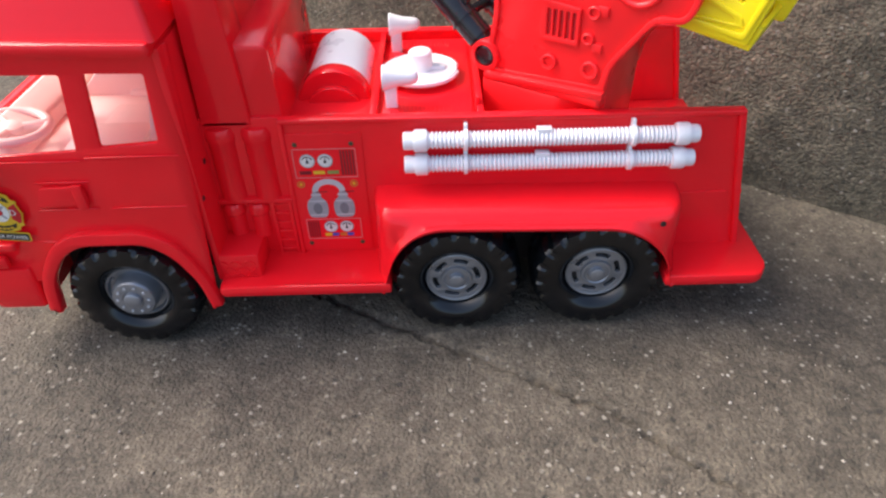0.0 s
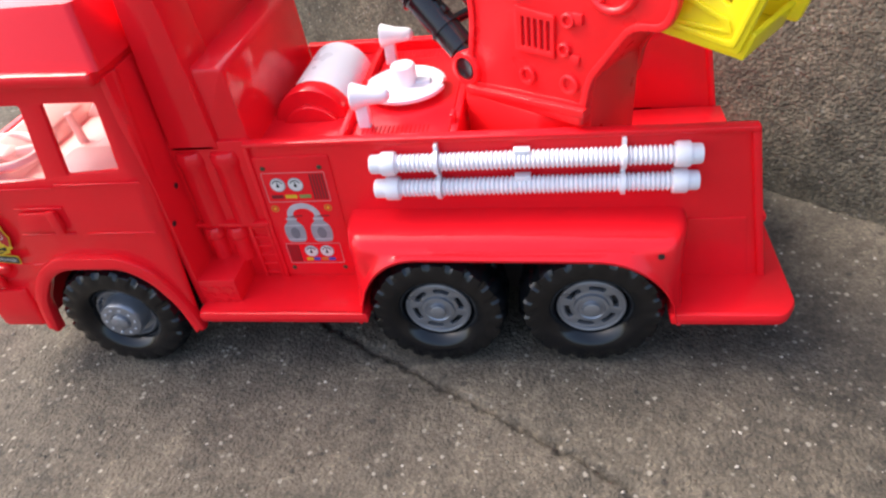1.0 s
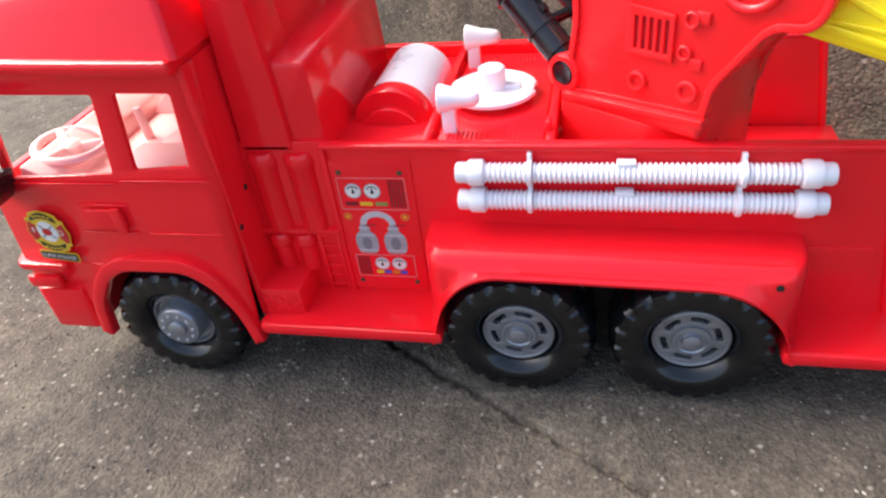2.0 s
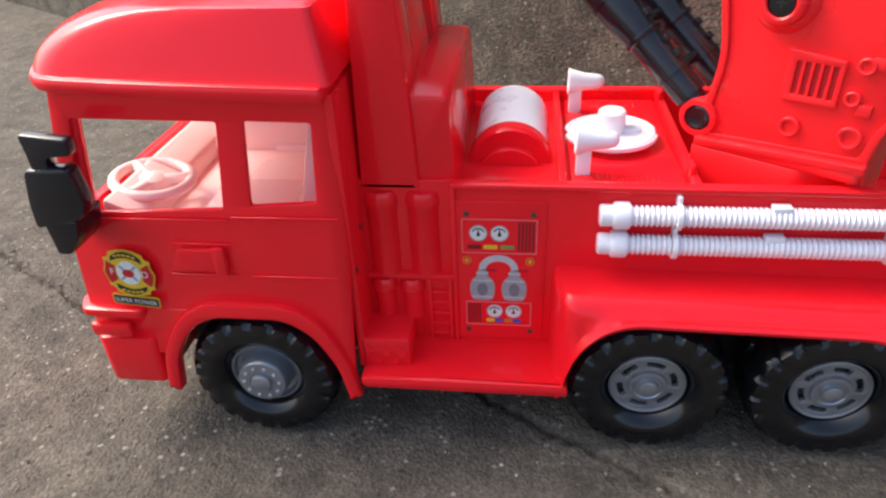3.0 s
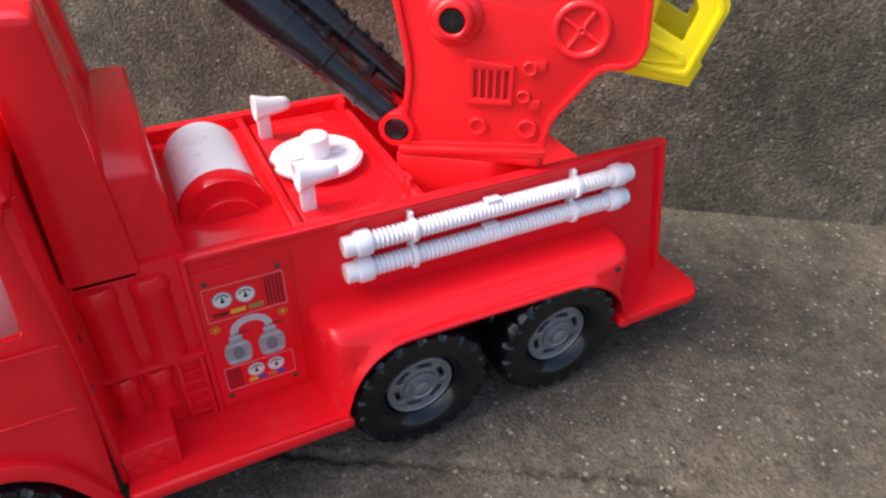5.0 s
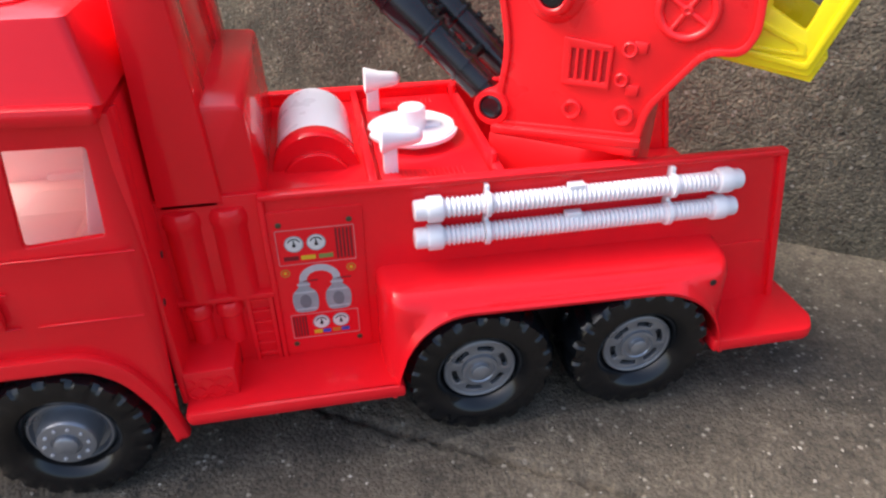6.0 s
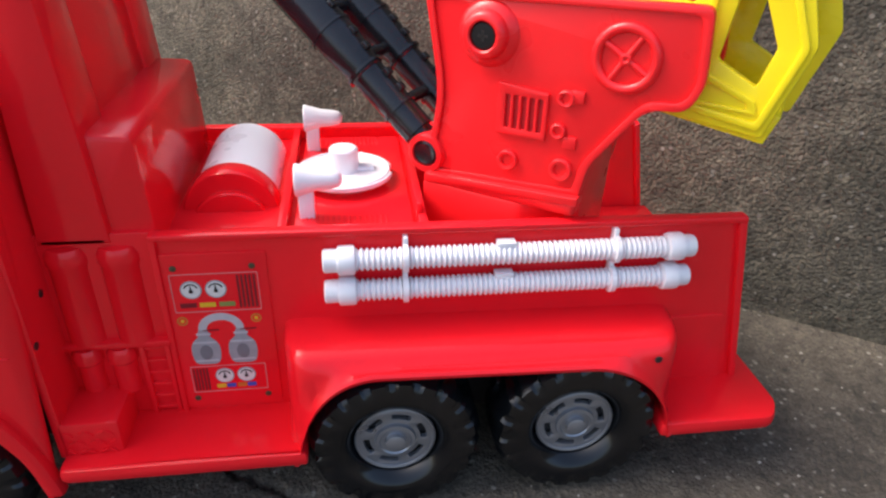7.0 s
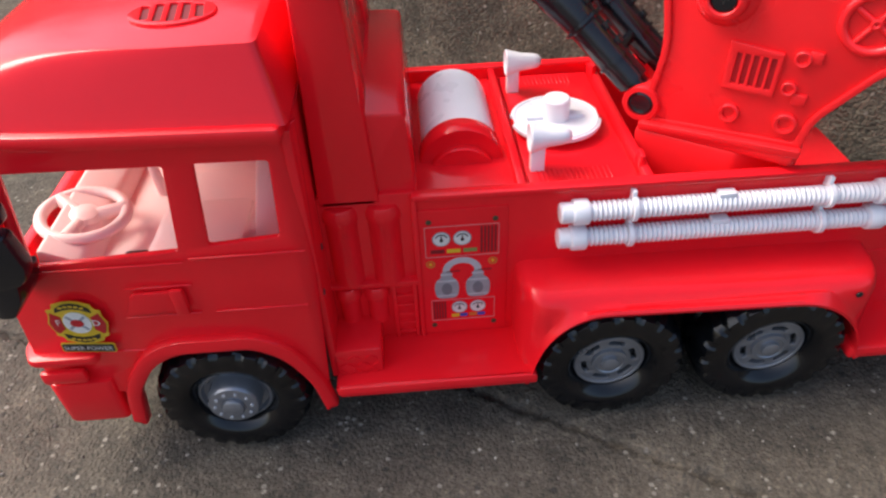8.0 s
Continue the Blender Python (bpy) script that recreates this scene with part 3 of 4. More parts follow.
def build_body():
    body = new("body")
    body.parent = truck
    pan = [(-0.148, 0.052), (-0.148, 0.2065), (0.246, 0.2045), (0.273, 0.052), (0.200, 0.052), (0.200, 0.118), (-0.068, 0.120), (-0.068, 0.052)]
    for y0, y1 in ((0.0, 0.005), (0.195, 0.2)):
        part("side_wall", plate([fillet(pan, [0.001, 0.002, 0.006, 0.001, 0, 0, 0, 0])], y0, y1, 0.0012), RED, body)
    for y0, y1 in ((-0.004, 0.006), (0.194, 0.204)):
        part("top_rim", plate([fillet([(-0.149, 0.2025), (-0.149, 0.2070), (0.2475, 0.2050), (0.2480, 0.2000)], 0.0015)], y0, y1, 0.0015), RED, body)
    part("rear_flange", plate([fillet([(0.2415, 0.2020), (0.2475, 0.2050), (0.2750, 0.056), (0.269, 0.056)], 0.002)], -0.003, 0.007, 0.0015), RED, body)
    part("rear_flange", plate([fillet([(0.2415, 0.2020), (0.2475, 0.2050), (0.2750, 0.056), (0.269, 0.056)], 0.002)], 0.193, 0.203, 0.0015), RED, body)
    part("inset_panel", plate([fillet([(0.206, 0.060), (0.206, 0.122), (0.2505, 0.122), (0.2600, 0.060)], 0.002)], -0.0012, 0.002, 0.0006), RED, body)
    part("front_post", boxed(-0.1495, -0.1455, -0.003, 0.012, 0.058, 0.204, 0.001), RED, body)
    part("rocker", plate([fillet([(-0.2190, -0.0525), (-0.060, -0.0525), (-0.060, 0.03), (-0.2190, 0.03)], [0.006, 0.002, 0.001, 0.001])], 0.0515, 0.0635, 0.004, "z"), RED, body)
    part("rocker", plate([fillet([(-0.2190, 0.17), (-0.060, 0.17), (-0.060, 0.2525), (-0.2190, 0.2525)], [0.001, 0.001, 0.002, 0.006])], 0.0515, 0.0635, 0.004, "z"), RED, body)
    part("rear_step", plate([fillet([(0.192, -0.051), (0.280, -0.051), (0.291, -0.034), (0.291, 0.234), (0.280, 0.251), (0.192, 0.251)], [0.004, 0.008, 0.006, 0.006, 0.008, 0.004])], 0.050, 0.0625, 0.004, "z"), RED, body)
    # fenders over the two rear axles
    x0, x1 = -0.0735, 0.2045

    def arch_z(x):
        a, b = -0.0645, 0.1965
        if x < a + 0.055:
            k = min(1.0, (a + 0.055 - x) / 0.055)
            return 0.050 + 0.0705 * math.sqrt(max(0.0, 1 - k ** 2.2))
        if x > b - 0.065:
            k = min(1.0, (x - b + 0.065) / 0.065)
            return 0.050 + 0.0670 * math.sqrt(max(0.0, 1 - k ** 1.9))
        return 0.1205 - 0.0035 * (x - a - 0.055) / 0.148

    def swell(x, d=0.016):
        e = min(x - x0, x1 - x)
        return 1.0 if e >= d else math.sqrt(max(0.0, 1 - ((d - e) / d) ** 2))

    xs = [x0, x0 + 0.0006, x0 + 0.002, x0 + 0.004, x0 + 0.007, x0 + 0.011, x0 + 0.016]
    xs = xs + [x0 + 0.016 + (x1 - x0 - 0.032) * i / 52 for i in range(1, 52)] + [x1 - (x - x0) for x in xs[::-1]]
    for flip in (False, True):
        secs = []
        for x in xs:
            s, zb, lip = swell(x), arch_z(x), swell(x, 0.0045)
            top = 0.1375 - 0.012 * (1 - s) ** 2 - 0.0045 * (x - x0) / (x1 - x0)
            zc = min(zb, 0.112)
            prof = [(0.003, top + 0.001), (-0.010 * s, top - 0.0005), (-0.022 * s, top - 0.0015), (-0.0295 * s, top - 0.0025), (-0.0335 * s, top - 0.0042), (-0.0362 * s, top - 0.0070), (-0.0385 * s, top - 0.0115), (-0.0400 * s, max(zc + 0.0125, min(top - 0.016, zb + 0.03))),
                    (-0.0410 * max(s, lip * 0.95), zc + 0.0105), (-0.0450 * lip, zb + 0.0055), (-0.0465 * lip, zb + 0.003), (-0.0455 * lip, zb), (-0.040 * lip, zb + 0.001), (-0.036 * lip, zb + 0.004), (0.002, zb + 0.005)]
            prof = [(y if y > 0 else y * 1.11, z) for y, z in prof]
            secs.append([(x, (0.2 - y) if flip else y, z) for y, z in prof])
        part("fender", loft(bmesh.new(), secs), RED, body, sharp=50)
    part("rivet_hole", lathe(bmesh.new(), [(0.0026, 0), (0.0026, 0.0008), (0, 0.0008)], 12, (0.1805, -0.0447, 0.1190)), P_BLACK, body)
    # deck, dividers, well
    part("deck", boxed(-0.1465, 0.0255, 0.004, 0.196, 0.185, 0.195, 0.001), RED, body)
    part("deck_tread", boxed(-0.062, 0.018, 0.012, 0.188, 0.193, 0.1985, 0.001), RED, body)
    for x in (-0.0690, 0.0235):
        part("divider", boxed(x - 0.003, x + 0.003, 0.004, 0.196, 0.10, 0.2045, 0.001), RED, body)
    for y in (0.026, 0.176):
        part("clip_post", boxed(0.0195, 0.024, y - 0.006, y + 0.006, 0.197, 0.2125, 0.0018), RED, body)
    for i in range(16):
        part("deck_rib", boxed(-0.055 + i * 0.0036, -0.0535 + i * 0.0036, 0.015, 0.032, 0.1978, 0.1992, 0.0003, seg=1), RED, body)
        part("deck_rib", boxed(-0.055 + i * 0.0036, -0.0535 + i * 0.0036, 0.168, 0.185, 0.1978, 0.1992, 0.0003, seg=1), RED, body)
    part("well_floor", boxed(0.020, 0.268, 0.006, 0.194, 0.112, 0.118, 0.001), RED, body)
    # chassis coloured almost black for the shadow between the wheels
    part("chassis", boxed(-0.40, 0.22, 0.012, 0.188, 0.036, 0.104, 0.003), SHADE_DARK, body)
    # hose reel
    reel = part("hose_reel", lathe(bmesh.new(), [(0, 0), (0.031, 0), (0.031, 0.094), (0, 0.094)], 48, (-0.108, 0.166, 0.189)), WHITE, truck, "white plastic hose reel drum")
    part("end_disc", lathe(bmesh.new(), [(0, 0), (0.032, 0), (0.0335, 0.003), (0.0335, 0.019), (0.0325, 0.0205), (0, 0.021)], 48, (-0.108, 0.078, 0.189)), RED, reel, "red end disc")
    part("end_boss", lathe(bmesh.new(), [(0, 0), (0.0270, 0), (0.0270, 0.0050), (0.0258, 0.0062), (0, 0.0064)], 40, (-0.108, 0.0580, 0.182)), RED, reel, "red boss")
    # filler lid with knob
    lid = part("filler_lid", plate([notched(-0.0285, 0.093, 0.0367)], 0.2040, 0.2080, 0.0012, "z"), WHITE, truck, "round white filler lid")
    part("neck", lathe(bmesh.new(), [(0.024, 0), (0.024, 0.010), (0, 0.010)], 36, (-0.0285, 0.093, 0.1955), (0, 0, 1)), WHITE, lid)
    part("raised_ring", ring(bmesh.new(), (-0.0285, 0.093, 0.2078), 0.0335, 0.0012, (0, 0, 1), 44, 8), WHITE, lid)
    part("knob", lathe(bmesh.new(), [(0.0115, 0), (0.0108, 0.0160), (0.0095, 0.0172), (0, 0.0175)], 30, (-0.0285, 0.093, 0.2080), (0, 0, 1)), WHITE, lid)
    part("grip_bar", boxed(-0.0525, -0.0055, 0.0885, 0.0975, 0.2075, 0.2110, 0.0012), WHITE, lid)
    # horns
    for y in (0.034, 0.160):
        horn = part("horn", lathe(bmesh.new(), [(0.0075, 0.002), (0.0105, 0.0), (0.0112, 0.001), (0.0095, 0.007), (0.0075, 0.014), (0.0065, 0.024), (0.0055, 0.0285), (0.003, 0.031), (0, 0.0315)], 28, (-0.0605, y, 0.2255), (1, 0, 0)), WHITE, truck, "white horn on the deck")
        part("bell", lathe(bmesh.new(), [(0.0075, 0.002), (0.005, 0.010), (0, 0.011)], 28, (-0.0605, y, 0.2255), (1, 0, 0)), WHITE, horn)
        part("stand", plate([fillet([(-0.0590, 0.196), (-0.0485, 0.196), (-0.0485, 0.221), (-0.0590, 0.222)], 0.001)], y - 0.004, y + 0.004, 0.001), WHITE, horn)
    return body


def notched(cx, cy, r):
    o = []
    for k in range(60):
        a = 2 * math.pi * k / 60
        rr = r - 0.004 if (k % 30) in (0, 1, 29) else r
        o.append((cx + rr * math.cos(a), cy + rr * math.sin(a)))
    return o


def build_hoses():
    for z in (0.1862, 0.1628):
        y = -0.0068
        prof = [(0, 0), (0.0068, 0), (0.0079, 0.001), (0.0079, 0.020)]
        n, a, b = 60, 0.020, 0.235
        for i in range(n):
            h = a + (b - a) * i / n
            w = (b - a) / n
            prof += [(0.0060, h), (0.0073, h + w * 0.2), (0.0077, h + w * 0.42), (0.0073, h + w * 0.64), (0.0060, h + w * 0.86)]
        prof += [(0.0079, b), (0.0079, 0.2505), (0.0072, 0.2520), (0, 0.2520)]
        hose = part("suction_hose", lathe(bmesh.new(), prof, 22, (-0.0435, y, z), (1, 0, 0)), WHITE, truck, "white corrugated plastic suction hose")
        for x0, x1 in ((-0.0345, -0.0225), (0.1885, 0.2005)):
            part("coupling", lathe(bmesh.new(), [(0.0075, 0), (0.0095, 0.0005), (0.0100, 0.002), (0.0100, x1 - x0 - 0.002), (0.0095, x1 - x0 - 0.0005), (0.0078, x1 - x0)], 14, (x0, y, z), (1, 0, 0)), WHITE, hose)
        for x in (0.0080, 0.1505):
            part("clamp", lathe(bmesh.new(), [(0.0072, 0), (0.0098, 0.0004), (0.0098, 0.0036), (0.0072, 0.004)], 24, (x, y, z), (1, 0, 0)), WHITE, hose)
            part("clamp_tab", boxed(x + 0.0004, x + 0.0036, y, 0.001, z - 0.006, z + 0.0145, 0.0008), WHITE, hose)
        part("moulding_tab", boxed(0.070, 0.083, y - 0.004, y + 0.004, z + 0.005, z + 0.0098, 0.001), WHITE, hose)


def build_sticker():
    st = part("pump_panel", plate([fillet(rect(-0.1465, -0.0795, 0.0660, 0.1925), 0.002)], -0.0013, 0.001, 0.0005), RED, truck, "red pump panel with printed gauges and valves")
    y = -0.0014

    def ink(name, outs, mat, lift=1):
        part(name, plate(outs, y + 0.0003, y - 0.00025 * lift), mat, st)

    def frame_of(x0, x1, z0, z1, w=0.0005):
        return [fillet(rect(x0, x1, z0, z1), 0.001, 2), fillet(rect(x0 + w, x1 - w, z0 + w, z1 - w), 0.001, 2)]

    ink("printed_frame", frame_of(-0.1415, -0.0860, 0.1480, 0.1775), P_PINK)
    ink("printed_frame", frame_of(-0.1395, -0.0885, 0.0795, 0.1025), P_PINK)

    def gauge(x, z, r):
        g = part("gauge", plate([ellipse(x, z, r, r)], y + 0.0003, y - 0.0003), P_GREY, truck)
        part("dial", plate([ellipse(x, z, r * 0.88, r * 0.88)], y - 0.0003, y - 0.0005), P_WHITE, g)
        arc = [(x + r * 0.72 * math.cos(a), z + r * 0.72 * math.sin(a)) for a in np.linspace(0.35, math.pi - 0.35, 12)]
        arc += [(x + r * 0.58 * math.cos(a), z + r * 0.58 * math.sin(a)) for a in np.linspace(math.pi - 0.35, 0.35, 12)]
        part("scale", plate([arc], y - 0.0005, y - 0.0007), P_BLACK, g)
        part("needle", plate([[(x - r * 0.14, z - r * 0.3), (x + r * 0.14, z - r * 0.3), (x + r * 0.03, z + r * 0.55), (x - r * 0.03, z + r * 0.55)]], y - 0.0007, y - 0.0009), P_BLACK, g)
        part("needle_hub", plate([ellipse(x, z - r * 0.12, r * 0.2, r * 0.2, 14)], y - 0.0007, y - 0.0010), P_BLACK, g)

    for gx in (-0.1292, -0.1135):
        gauge(gx, 0.1655, 0.0068)
    for gx in (-0.1170, -0.1022):
        gauge(gx, 0.0935, 0.0064)
    for x0, mat in ((-0.1375, P_DARKRED), (-0.1253, P_YELLOW), (-0.1128, P_GREEN)):
        ink("printed_bar", [rect(x0, x0 + 0.0102, 0.1518, 0.1552)], mat)
    for x0, m1, m2 in ((-0.1235, P_YELLOW, P_BLUE), (-0.1093, P_ORANGE, P_BLUE)):
        ink("printed_bar", [fillet(rect(x0, x0 + 0.0065, 0.0825, 0.0860), 0.001, 2)], m1)
        ink("printed_bar", [fillet(rect(x0 + 0.0068, x0 + 0.0130, 0.0825, 0.0860), 0.001, 2)], m2)
    for i in range(5):
        ink("louvre", [rect(-0.0998 + i * 0.0026, -0.0984 + i * 0.0026, 0.1505, 0.1755)], P_DARKRED)
        ink("louvre", [rect(-0.1380 + i * 0.0022, -0.1368 + i * 0.0022, 0.0815, 0.1005)], P_DARKRED)
    for x in (-0.1382, -0.0905):
        ink("rosette", [ellipse(x, 0.1412, 0.0035, 0.0035, 18), ellipse(x, 0.1412, 0.0024, 0.0024, 18)], P_ORANGE)
        ink("rosette_core", [ellipse(x, 0.1412, 0.0013, 0.0013, 12)], P_YELLOW)
    for x, z in ((-0.138, 0.182), (-0.089, 0.182), (-0.138, 0.0745), (-0.089, 0.0745)):
        part("bolt", lathe(bmesh.new(), [(0.0021, 0), (0.0021, 0.0006), (0.0014, 0.0009), (0, 0.0009)], 14, (x, y, z)), P_BOLT, st)
    cx, cz = -0.1142, 0.1335
    arc = [(cx + 0.0150 * math.cos(a), cz + 0.0130 * math.sin(a)) for a in np.linspace(0, math.pi, 18)]
    arc += [(cx + 0.0096 * math.cos(a), cz + 0.0075 * math.sin(a)) for a in np.linspace(math.pi, 0, 18)]
    ink("pipe_bend", [arc], P_LIGHT)
    for px in (-0.1265, -0.1020):
        o = fillet([(px - 0.0082, 0.1042), (px + 0.0082, 0.1042), (px + 0.0098, 0.1150), (px + 0.0088, 0.1225), (px + 0.0035, 0.1275), (px + 0.0035, 0.1335), (px - 0.0035, 0.1335), (px - 0.0035, 0.1275), (px - 0.0088, 0.1225), (px - 0.0098, 0.1150)], 0.0045, 3)
        ink("valve", [o], P_GREY)
        ink("valve_face", [ellipse(px, 0.1145, 0.0042, 0.0062, 20)], P_STEEL, 2)
        for z in (0.1068, 0.1222):
            ink("valve_band", [rect(px - 0.0076, px + 0.0076, z, z + 0.0013)], P_LIGHT, 2)
        ink("valve_neck", [rect(px - 0.0046, px + 0.0046, 0.1290, 0.1306)], P_LIGHT, 2)
        ink("valve_lever", [rect(px, px + 0.0105, 0.1326, 0.1332)], P_DARKRED, 2)


def build_wheel(x, near, front):
    w = new("wheel")
    w.parent = truck
    w.matrix_local = pose(x, -0.040 if near else 0.240, 0.0575 + x * math.tan(radians(PITCH)), 0, 0, 0 if near else 180)
    prof = [(0.0280, 0.0080), (0.0290, 0.0045), (0.0310, 0.0000), (0.0350, -0.0065), (0.0400, -0.0090), (0.0430, -0.0088), (0.0460, -0.0080), (0.0510, -0.0062), (0.0537, -0.0025), (0.0550, 0.0025), (0.0550, 0.0100), (0.0550, 0.0175), (0.0550, 0.0195), (0.0550, 0.0215), (0.0550, 0.0270), (0.0545, 0.0340), (0.0510, 0.0400), (0.0400, 0.0430), (0.0280, 0.0400)]
    n, seg = 20, 160
    bm, rows = bmesh.new(), []
    for r, h in prof:
        row = []
        for i in range(seg):
            u = i / seg * n + (0.5 if h > 0.0195 else 0.0) + (0.0195 - h) * 12 * (1 if h > 0.0195 else -1)
            block = 1.0 if (u % 1.0) < 0.62 else 0.0
            up = block * (0.0026 if r > 0.0505 and h > 0 else 0.0018 if r > 0.045 else 0.0) * (0.0 if abs(h - 0.0195) < 0.001 else 1.0)
            a = 2 * math.pi * i / seg
            up += 0.0029 * min(1.0, max(0.0, (r - 0.036) / 0.015))
            hh = h - (block * 0.0012 if r in (0.0510, 0.0460) and h < 0 else 0.0)
            row.append(bm.verts.new(((r + up) * math.cos(a), hh, (r + up) * math.sin(a))))
        rows.append(row)
    for p, q in zip(rows, rows[1:]):
        for i in range(seg):
            j = (i + 1) % seg
            bm.faces.new((p[i], p[j], q[j], q[i]))
    part("tyre", bm, TYRE, w, "black vinyl tyre with block tread")
    if front:
        rim = part("rim", lathe(bmesh.new(), [(0.0300, 0.003), (0.0285, 0.001), (0.0270, 0.001), (0.0255, 0.005), (0.0215, 0.006), (0.0205, -0.007), (0.0190, -0.0095), (0.0175, -0.0100), (0.0100, -0.0100), (0.0095, -0.0090), (0.0085, -0.0090), (0.0080, -0.0125), (0.0065, -0.0135), (0, -0.0137)], 44, (0, 0, 0), (0, 1, 0)), SILVER, w, "dusty silver wheel rim with domed hub")
        for k in range(10):
            a = 2 * math.pi * k / 10
            part("stud", lathe(bmesh.new(), [(0.0013, 0), (0.0013, 0.0012), (0, 0.0015)], 8, (0.0145 * math.cos(a), -0.0098, 0.0145 * math.sin(a))), P_LIGHT, w)
    else:
        slots = []
        for k in range(6):
            a = 2 * math.pi * k / 6 + 0.3
            w1, ri, ro = 0.33, 0.0180, 0.0222
            o = [(ro * math.cos(a + s), ro * math.sin(a + s)) for s in np.linspace(-w1, w1, 7)] + [(ri * math.cos(a + s), ri * math.sin(a + s)) for s in np.linspace(w1, -w1, 7)]
            slots.append(fillet(o, 0.0012, 2))
        rim = part("rim", plate([ellipse(0, 0, 0.0272, 0.0272, 44), *slots], 0.001, 0.006, 0.001), SILVER, w, "dusty silver wheel rim with six slots")
        part("hub", lathe(bmesh.new(), [(0.0150, 0.002), (0.0140, -0.0015), (0.0115, -0.0020), (0.0105, -0.0010), (0.0075, -0.0010), (0.0070, -0.0042), (0.0055, -0.0050), (0, -0.0050)], 36, (0, 0, 0), (0, 1, 0)), SILVER, w)
        part("rim_lip", ring(bmesh.new(), (0, 0.0015, 0), 0.0272, 0.0016, (0, 1, 0), 44, 8), SILVER, w)
        part("backing", lathe(bmesh.new(), [(0.0290, 0.007), (0, 0.007)], 36, (0, 0, 0), (0, 1, 0)), P_BLACK, w)


TURN = -35.5
TURRET_AT = (0.036, 0.065, 0.001)


def build_turret():
    tur = new("turret")
    tur.parent = truck
    tur.matrix_local = pose(*TURRET_AT, 0, 0, TURN)
    out = [(-0.003, 0.214), (-0.002, 0.240), (0.004, 0.275), (-0.008, 0.341), (0.169, 0.347), (0.1725, 0.303), (0.165, 0.2875), (0.143, 0.2865), (0.113, 0.244), (0.109, 0.2205)]
    rad = [0.002, 0.004, 0.02, 0.005, 0.006, 0.012, 0.010, 0.012, 0.008, 0.003]
    inner = [(0.002, 0.219), (0.003, 0.240), (0.009, 0.275), (-0.002, 0.336), (0.164, 0.342), (0.1675, 0.304), (0.162, 0.2925), (0.141, 0.2915), (0.108, 0.246), (0.104, 0.2255)]
    for v0, v1, s in ((0.0, 0.006, 1), (0.069, 0.075, -1)):
        cheek = part("cheek", plate([fillet(out, rad)], v0, v1, 0.0015), RED_MATT, tur)
        f = v0 if s > 0 else v1
        part("edge_rib", plate([fillet(out, rad), fillet(inner, rad)], f, f - s * 0.0022, 0.0009), RED_MATT, tur)
        face = (0, -1, 0) if s > 0 else (0, 1, 0)
        part("pivot_boss", lathe(bmesh.new(), [(0.0210, 0), (0.0185, 0.0035), (0.0155, 0.0045), (0.0142, 0.0095), (0.0125, 0.0108), (0.0100, 0.0108), (0.0090, 0.0100), (0.0090, 0.003), (0, 0.003)], 40, (0.038, f, 0.317), face), RED_MATT, tur)
        part("screw", lathe(bmesh.new(), [(0.0089, 0), (0.0089, 0.0045), (0.0078, 0.0056), (0, 0.0062)], 28, (0.038, f - s * 0.0035, 0.317), face), BLACK, tur, "black cross-head screw")
        for du, dz in ((0.0034, 0.0008), (0.0008, 0.0034)):
            q = f - s * 0.0095
            part("screw_slot", boxed(0.038 - du, 0.038 + du, q - 0.0003, q + 0.0003, 0.317 - dz, 0.317 + dz), P_BLACK, tur)
        if s > 0:
            part("handwheel", ring(bmesh.new(), (0.126, f - 0.0006, 0.3135), 0.0178, 0.0033, face), RED_MATT, tur)
            for k in range(4):
                a = math.pi / 2 * k + 1.02
                part("wheel_spoke", rod(bmesh.new(), (0.126, f - 0.0005, 0.3135), (0.126 + 0.018 * math.cos(a), f - 0.0005, 0.3135 + 0.018 * math.sin(a)), 0.0022, seg=10), RED_MATT, tur)
            part("wheel_hub", lathe(bmesh.new(), [(0.0035, 0), (0.0035, 0.003), (0.002, 0.0034), (0, 0.002)], 18, (0.126, f, 0.3135), face), RED_MATT, tur)
            holes = [fillet(rect(0.0535 + i * 0.0056, 0.0567 + i * 0.0056, 0.2595, 0.2815), 0.0008, 2) for i in range(5)]
            gr = part("grille", plate([fillet([(0.0475, 0.2545), (0.0825, 0.2545), (0.0825, 0.286), (0.0475, 0.289)], 0.0015), *holes], f, f - 0.0028, 0.0008), RED_MATT, tur)
            for i in range(5):
                part("grille_groove", plate([rect(0.0535 + i * 0.0056, 0.0567 + i * 0.0056, 0.2595, 0.2815)], f - 0.0002, f - 0.0005), P_RED, tur)
            for u, z, r in ((0.0575, 0.2365, 0.0072), (0.0950, 0.2375, 0.0078), (0.0935, 0.2845, 0.0055), (0.0905, 0.2630, 0.0050)):
                part("boss_ring", lathe(bmesh.new(), [(r, 0), (r, 0.003), (r * 0.85, 0.0036), (r * 0.6, 0.0032), (r * 0.52, 0.001), (0, 0.001)], 26, (u, f, z), face), RED_MATT, tur)
            for u, z in ((0.1005, 0.2865), (0.0985, 0.2565)):
                part("lug", boxed(u - 0.0045, u + 0.0045, f - 0.0022, f + 0.001, z - 0.004, z + 0.004, 0.0008), RED_MATT, tur)
        if s > 0:
            part("foot_flange", plate([fillet([(-0.004, 0.2090), (-0.004, 0.2155), (0.1105, 0.2225), (0.1105, 0.2160)], 0.0015)], f - s * 0.0070, f + s * 0.004, 0.0012), RED_MATT, tur)
